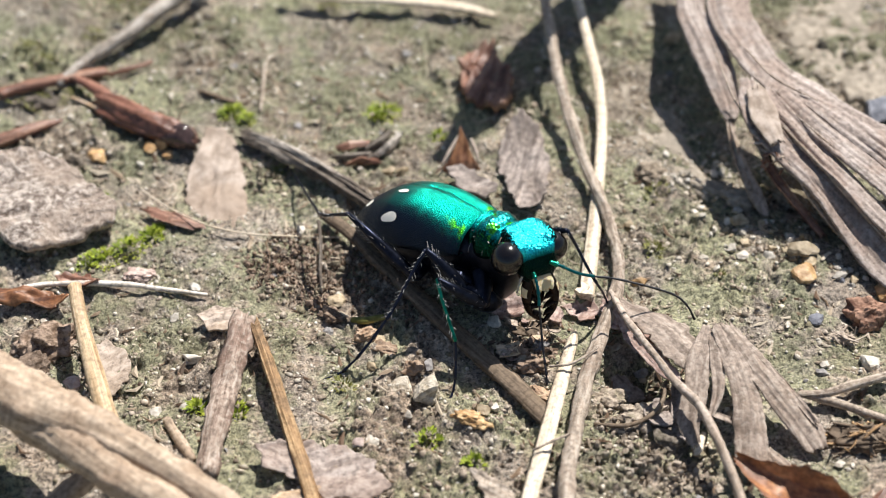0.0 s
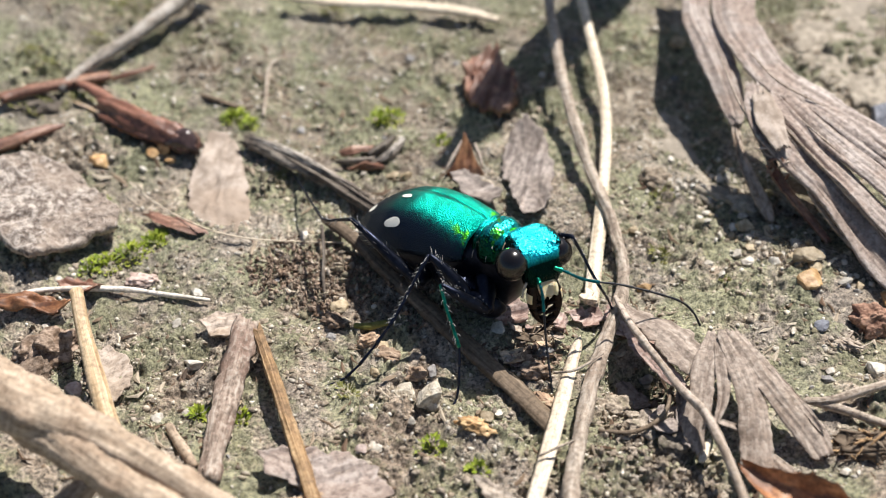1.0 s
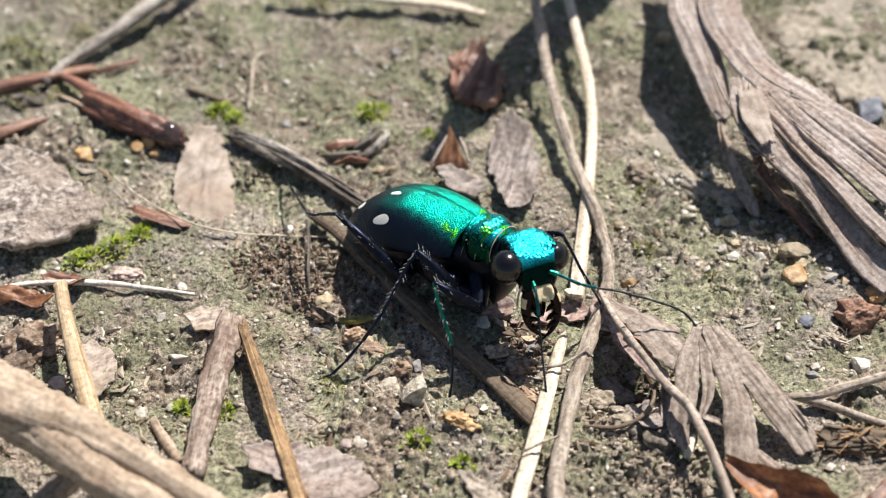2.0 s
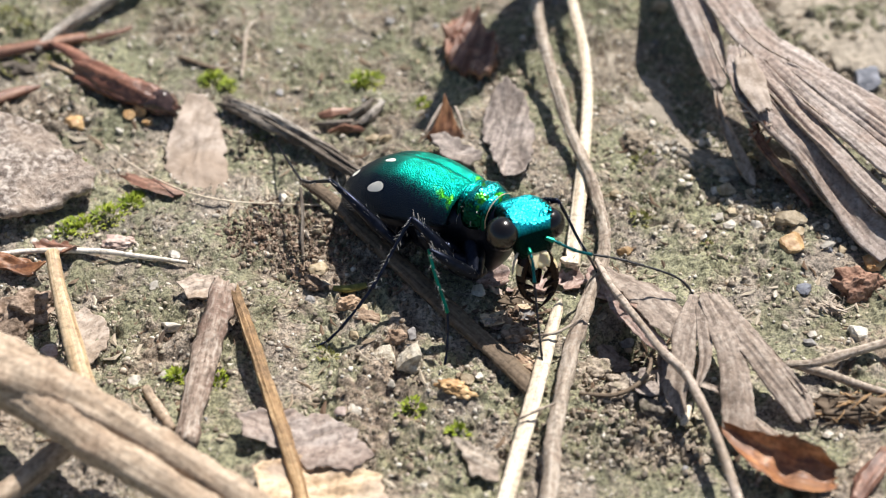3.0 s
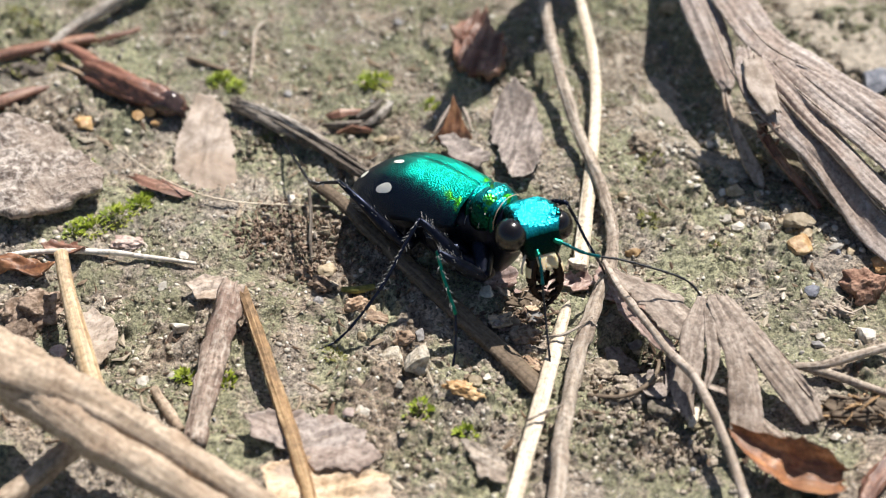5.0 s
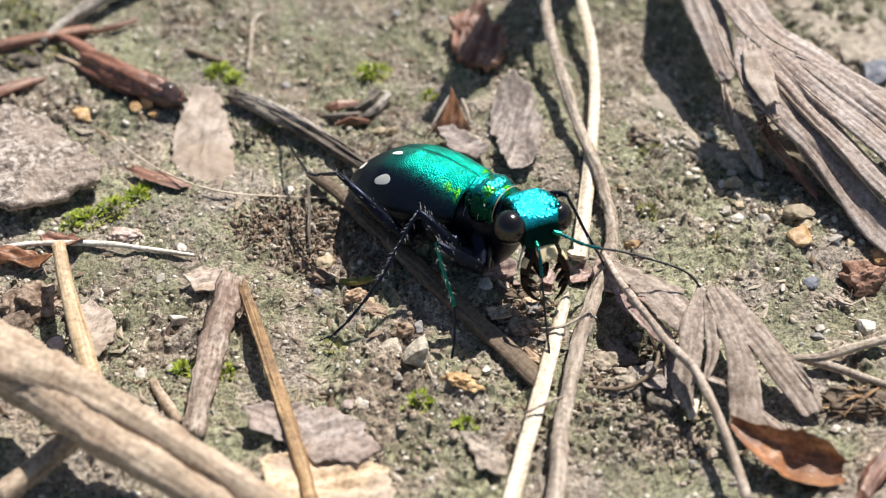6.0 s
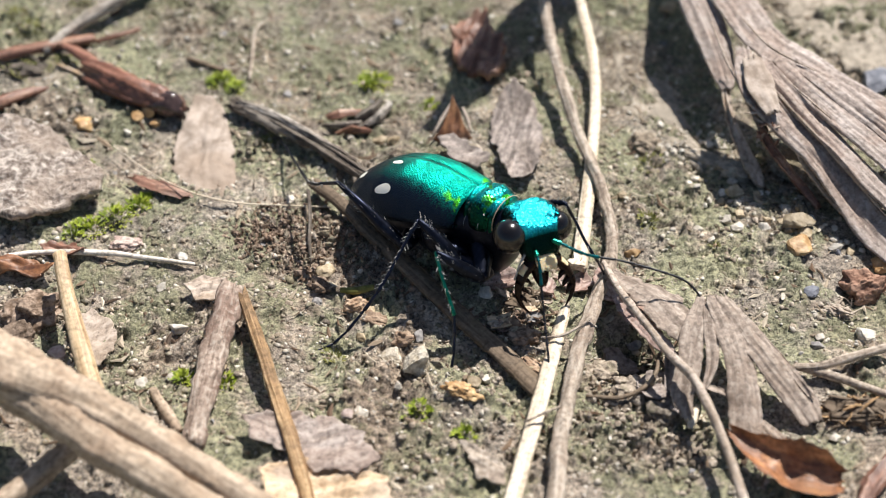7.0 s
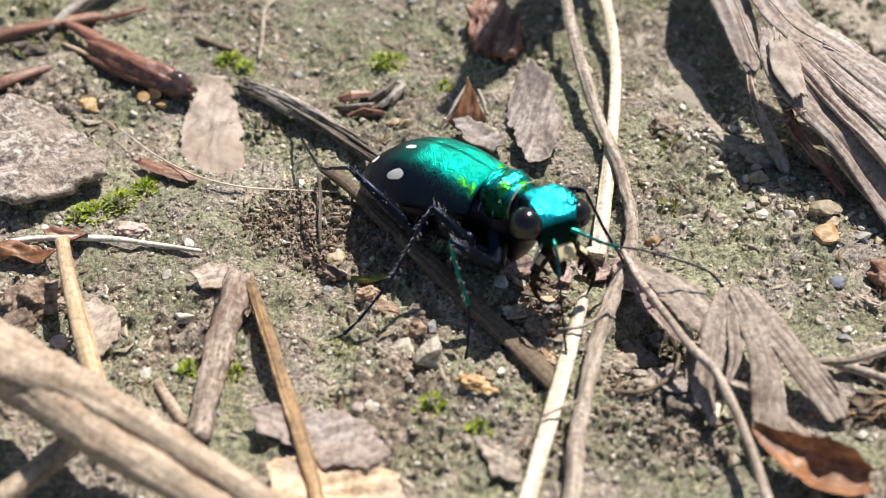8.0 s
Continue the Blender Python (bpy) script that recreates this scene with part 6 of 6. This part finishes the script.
stones("nodule", AMBER, "amber-yellow rounded nodule on soil", flat((((-20.81, 9.76), 0.8), ((-17.01, 10.55), 0.62), ((-17.60, 10.35), 0.45), ((-16.51, 9.86), 0.4))), 0.9, "amber nodules")
stones("nodule", AMBER, "amber-brown seed bit on soil", flat((((10.16, -0.64), 0.45), ((23.07, -1.44), 0.7))), 0.7, "amber nodules")
stone("stone", (-1.25, -8.75), 1.4, CRAG, "pale craggy stone with rough faces on soil", 10, "stone", "", 0.85)
stone("stone", (-2.45, -8.05), 0.6, CRAG, "pale chip of stone on soil", 18, "stone", "", 0.7)
clod("earth_ridge", (21.45, 4.69), (5.0, 1.3, 1.0), -38, CRUMB, "crumbly soil heaped under the bark slab", 4, "soil")
clod("seed_husk", (0.95, -10.66), (0.95, 0.5, 0.4), -12, AMBER, "crumpled amber seed husk on soil", 19, "husk")
stone("nodule", (18.85, -0.47), 0.75, AMBER, "brown angular nodule on soil", 4, "nodule", "", 0.8)
clod("plant_clod", (22.04, -3.29), (1.5, 0.9, 0.9), 10, ROTTED, "reddish-brown clod of rotted wood on soil", 22, "plant debris")
tangle("hay_clump", (20.43, -11.74), (2.6, 1.0, 0.8), 110, BROWN_WOOD, ORANGE_WOOD, "clump of orange-brown rotted plant fibre on soil", 15)
tangle("root_tangle", (20.26, -4.90), (1.0, 0.5, 0.3), 14, STEM, STEM, "few thin dry fibres on soil", 16)
clod("soil_clod", (-16.88, 0.17), (0.85, 0.55, 0.35), 10, PINK_STONE, "pale pinkish crumbly soil clod", 24)
clod("soil_clod", (-21.10, -4.74), (1.6, 1.2, 0.8), 20, BROWN_CRUMB, "crumbly grey-brown soil clod", 6)
clod("soil_clod", (-21.74, -6.47), (1.2, 0.9, 0.6), 60, BROWN_CRUMB, "crumbly grey-brown soil clod", 7)
clod("soil_crust", (14.50, 7.01), (2.4, 0.7, 0.4), -34, SAND, "pale crusty ridge of hardened soil", 2)
clod("soil_crust", (16.22, 5.47), (1.3, 0.6, 0.4), -20, SAND, "pale crusty ridge of hardened soil", 20)
heap_grains("grit_patch", (8.12, -12.37), 2.2, 260, CRUMB, "patch of pale gritty soil crumbs", 541)
heap_grains("grit_patch", (11.28, -13.77), 2.4, 260, CRUMB, "patch of pale gritty soil crumbs", 542)
heap_grains("grit_patch", (13.77, 7.73), 2.4, 260, QUARTZ, "patch of pale gritty soil crumbs", 540)
clod("soil_clod", (11.40, 8.11), (0.9, 0.7, 0.4), 0, CRUMB, "crumbly grey-brown soil clod", 8)
clod("soil_clod", (9.69, -9.86), (1.3, 0.9, 0.6), 10, CRUMB, "crumbly grey-brown soil clod", 9)
clod("soil_clod", (10.94, -11.49), (1.2, 1.0, 0.6), 40, CRUMB, "crumbly grey-brown soil clod", 10)
clod("soil_clod", (8.09, -8.56), (0.9, 0.6, 0.5), 0, CRUMB, "crumbly grey-brown soil clod", 11)
clod("soil_clod", (-4.44, -4.58), (0.7, 0.5, 0.4), 15, PEACH, "crumbly peach-tan soil clod", 12)
clod("soil_clod", (-3.54, -5.22), (0.75, 0.5, 0.4), -10, PEACH, "crumbly peach-tan soil clod", 13)
clod("soil_clod", (-1.95, -7.08), (0.6, 0.45, 0.4), 30, PEACH, "crumbly peach-tan soil clod", 14)
clod("soil_clod", (-6.38, -2.97), (0.75, 0.45, 0.35), -15, BROWN_CRUMB, "crumbly brown soil clod", 15)
clod("soil_clod", (4.19, -6.85), (0.8, 0.6, 0.4), 20, BROWN_CRUMB, "crumbly brown soil clod", 16)
clod("soil_clod", (3.50, -5.88), (0.6, 0.5, 0.35), 60, PEACH, "crumbly peach-tan soil clod", 17)
clod("soil_clod", (4.55, -8.75), (0.8, 0.45, 0.4), -30, PEACH, "crumbly peach-tan soil clod", 18)
tangle("rotted_litter", (-24.93, 14.64), (1.6, 0.7, 0.5), 40, DARK_WOOD, OLIVE, "dark rotted plant litter with moss on soil", 18)
tangle("sliver_heap", (4.42, -4.10), (1.5, 1.1, 0.4), 26, BROWN_WOOD, STEM, "few brown plant slivers beneath the beetle's head", 17)
rnd = np.random.RandomState(21)
for k in range(110):
    x, y = rnd.uniform(-24, 25), rnd.uniform(-15, 26)
    if abs(x + 0.5) < 6 and -9 < y < 3:
        continue
    s = 0.14 + 0.22 * rnd.rand() ** 2
    stone("pebble", (x, y), s, (QUARTZ, QUARTZ, TAN_STONE, GREY_STONE)[k % 4], ("tiny pale pebble on soil", "tiny pale pebble on soil", "tiny tan pebble on soil", "tiny grey pebble on soil")[k % 4], 200 + k, "pebble", "tiny pebbles")
for k in range(46):
    x = 13.6 + 8.0 * rnd.rand()
    y = 4.6 - 0.62 * (x - 13.6) + rnd.normal(0, 0.9)
    stone("pebble", (x, y), 0.16 + 0.26 * rnd.rand() ** 2, (QUARTZ, TAN_STONE, QUARTZ)[k % 3], ("tiny pale pebble beside the bark slab", "tiny tan pebble beside the bark slab", "tiny pale pebble beside the bark slab")[k % 3], 400 + k, "pebble", "tiny pebbles")


# ---------- moss ----------
def moss(at, radius, count, material, label, seed, length=0.55, squash=(1, 1)):
    """A tuft of pointed moss leaves."""
    rnd = np.random.RandomState(seed)
    bm = bmesh.new()
    for k in range(count):
        a, r = rnd.uniform(0, 6.28), radius * math.sqrt(rnd.rand())
        x, y = at[0] + r * math.cos(a) * squash[0], at[1] + r * math.sin(a) * squash[1]
        out = np.array([math.cos(a), math.sin(a), 0]) * (0.3 + 0.7 * r / radius) + rnd.normal(0, 0.35, 3)
        out[2] = abs(out[2]) * 0.6 + 0.55 * (1.2 - r / radius)
        out /= np.linalg.norm(out)
        side = np.cross(out, (0, 0, 1))
        side /= np.linalg.norm(side) + 1e-6
        ln = length * rnd.uniform(0.5, 1.2)
        w = ln * 0.2
        p = np.array([x, y, gz(x, y) - 0.05 + 0.25 * (1 - r / radius) * length])
        bend = np.array([0, 0, 0.25 * ln])
        quads = [p - side * w * 0.5, p + side * w * 0.5, p + out * ln * 0.5 + side * w + bend * 0.4, p + out * ln * 0.5 - side * w + bend * 0.4, p + out * ln + bend * 0.3, p + out * ln * 0.5 + bend * 0.15]
        v = [bm.verts.new(q) for q in quads]
        bm.faces.new((v[0], v[1], v[2], v[5])), bm.faces.new((v[0], v[5], v[3])), bm.faces.new((v[5], v[2], v[4])), bm.faces.new((v[3], v[5], v[4]))
    return thing("moss_tuft", bm, material, label, "moss", "moss tufts", smooth=False)


GREEN_LABEL, OLIVE_LABEL = "bright green moss tuft growing on soil", "olive-yellow moss tuft growing on soil"
for k, (at, r, n) in enumerate((((-13.18, 13.70), 0.75, 110), ((-12.22, 12.93), 0.5, 45), ((-4.00, 13.70), 1.0, 120), ((-4.61, 13.29), 0.5, 40), ((-12.86, -9.49), 0.5, 60), ((-10.76, -9.71), 0.5, 50), ((-16.65, 3.01), 0.75, 80), ((-17.77, 2.13), 0.9, 90), ((-19.03, 1.25), 0.8, 70), ((-19.87, 0.73), 0.5, 35),
                                ((1.14, -13.14), 0.55, 60), ((-0.85, 11.86), 0.4, 30), ((-1.16, -11.74), 0.7, 60), ((-20.02, 6.54), 0.3, 20), ((-16.42, 3.64), 0.4, 40))):
    moss(at, r * 0.9, n * 2, MOSS, GREEN_LABEL, 300 + k, 0.34)
for k, (at, r, n) in enumerate((((-9.91, 8.30), 0.6, 60), ((-5.53, -7.69), 0.6, 40), ((11.22, 1.99), 0.7, 60), ((11.58, 6.31), 0.7, 60), ((-24.62, 8.93), 0.9, 80), ((-22.64, 15.01), 0.8, 70), ((-25.04, 18.41), 0.9, 90), ((-26.33, 19.92), 0.9, 80), ((-22.46, 20.77), 0.6, 50), ((14.51, -0.17), 0.35, 30), ((-20.87, 24.56), 1.4, 120), ((-7.99, 24.26), 0.7, 50))):
    moss(at, r, n * 2, OLIVE, OLIVE_LABEL, 340 + k, 0.28)


# ---------- what moves ----------
def motions():
    # the body edges forward and the head lifts once, while the feet hold
    def shift(x, y, z, nod=0.0, turn=0.0):
        return pose(x * MM, y * MM, z * MM, 0, nod, turn)
    early, late = shift(-0.28, 0.02, 0.02), shift(0, 0, 0)
    for piece in (body, prothorax, *wing_cases):
        walk(piece, [(0.0, early), (0.5, early), (1.3, early), (1.4, shift(-0.12, 0, 0.01)), (1.5, late), (2.0, late), (4.0, late), (8.0, late)])

    def head_pose(dx, dy, dz, nod=0.0, turn=0.0):
        return pose((HEAD_AT[0] + dx) * MM, (HEAD_AT[1] + dy) * MM, (HEAD_AT[2] + dz) * MM, 0, HEAD_NOD + nod, HEAD_TURN + turn)
    for piece in (head, *antennae):
        walk(piece, [(0.0, head_pose(-0.8, 0.12, 0.02, 6, 3)), (0.5, head_pose(-0.8, 0.12, 0.02, 6, 3)), (1.3, head_pose(-0.72, 0.12, 0.02, 5, 3)), (1.4, head_pose(-0.25, 0.05, 0, 2, 1)), (1.5, head_pose(0, 0, 0)), (2.0, head_pose(0, 0, 0)),
                (3.0, head_pose(0, 0, 0.02)), (4.0, head_pose(0, 0, 0)), (6.0, head_pose(0, 0, 0)), (7.0, head_pose(0, 0, 0)), (8.0, head_pose(0.02, 0, 0))])
    for leg, back, out in ((front_leg, -0.45, -0.1), (middle_leg, -0.14, 0.0), (far_front_leg, -0.3, 0.0)):
        walk(leg, [(0.0, shift(back, out, 0)), (1.3, shift(back, out, 0)), (1.5, late), (2.0, late), (8.0, late)])
    chew = ((0.0, 8), (0.2, 16), (0.4, 20), (0.6, 20), (0.8, 6), (1.0, 5), (1.3, 6), (1.5, 12), (1.7, 14), (2.2, 8), (2.6, 20), (2.8, 18), (2.9, 6), (3.0, 12), (3.1, 22), (3.3, 8), (3.4, 28), (3.5, 14), (3.6, 6),
            (3.8, 5), (4.0, 7), (4.2, 5), (4.4, 16), (4.6, 7), (5.2, 8), (5.7, 16), (6.0, 18), (6.2, 6), (6.6, 7), (6.8, 8), (7.0, 26), (7.2, 6), (7.6, 6), (7.8, 14), (8.0, 28))
    for side, jaw in jaws.items():
        at = JAW_AT[side]
        walk(jaw, [(t, pose(at[0] * MM, at[1] * MM, at[2] * MM, side * (1.5 * a - 18), -36, 0)) for t, a in chew])
    for k, palp in enumerate(palps):
        at = Vector(palp.location)
        side = 1 if k % 2 == 0 else -1
        walk(palp, [(t, pose(at.x, at.y, at.z, side * (a - 8) * 0.8, (8 - a) * 0.5, 0)) for t, a in chew])


motions()
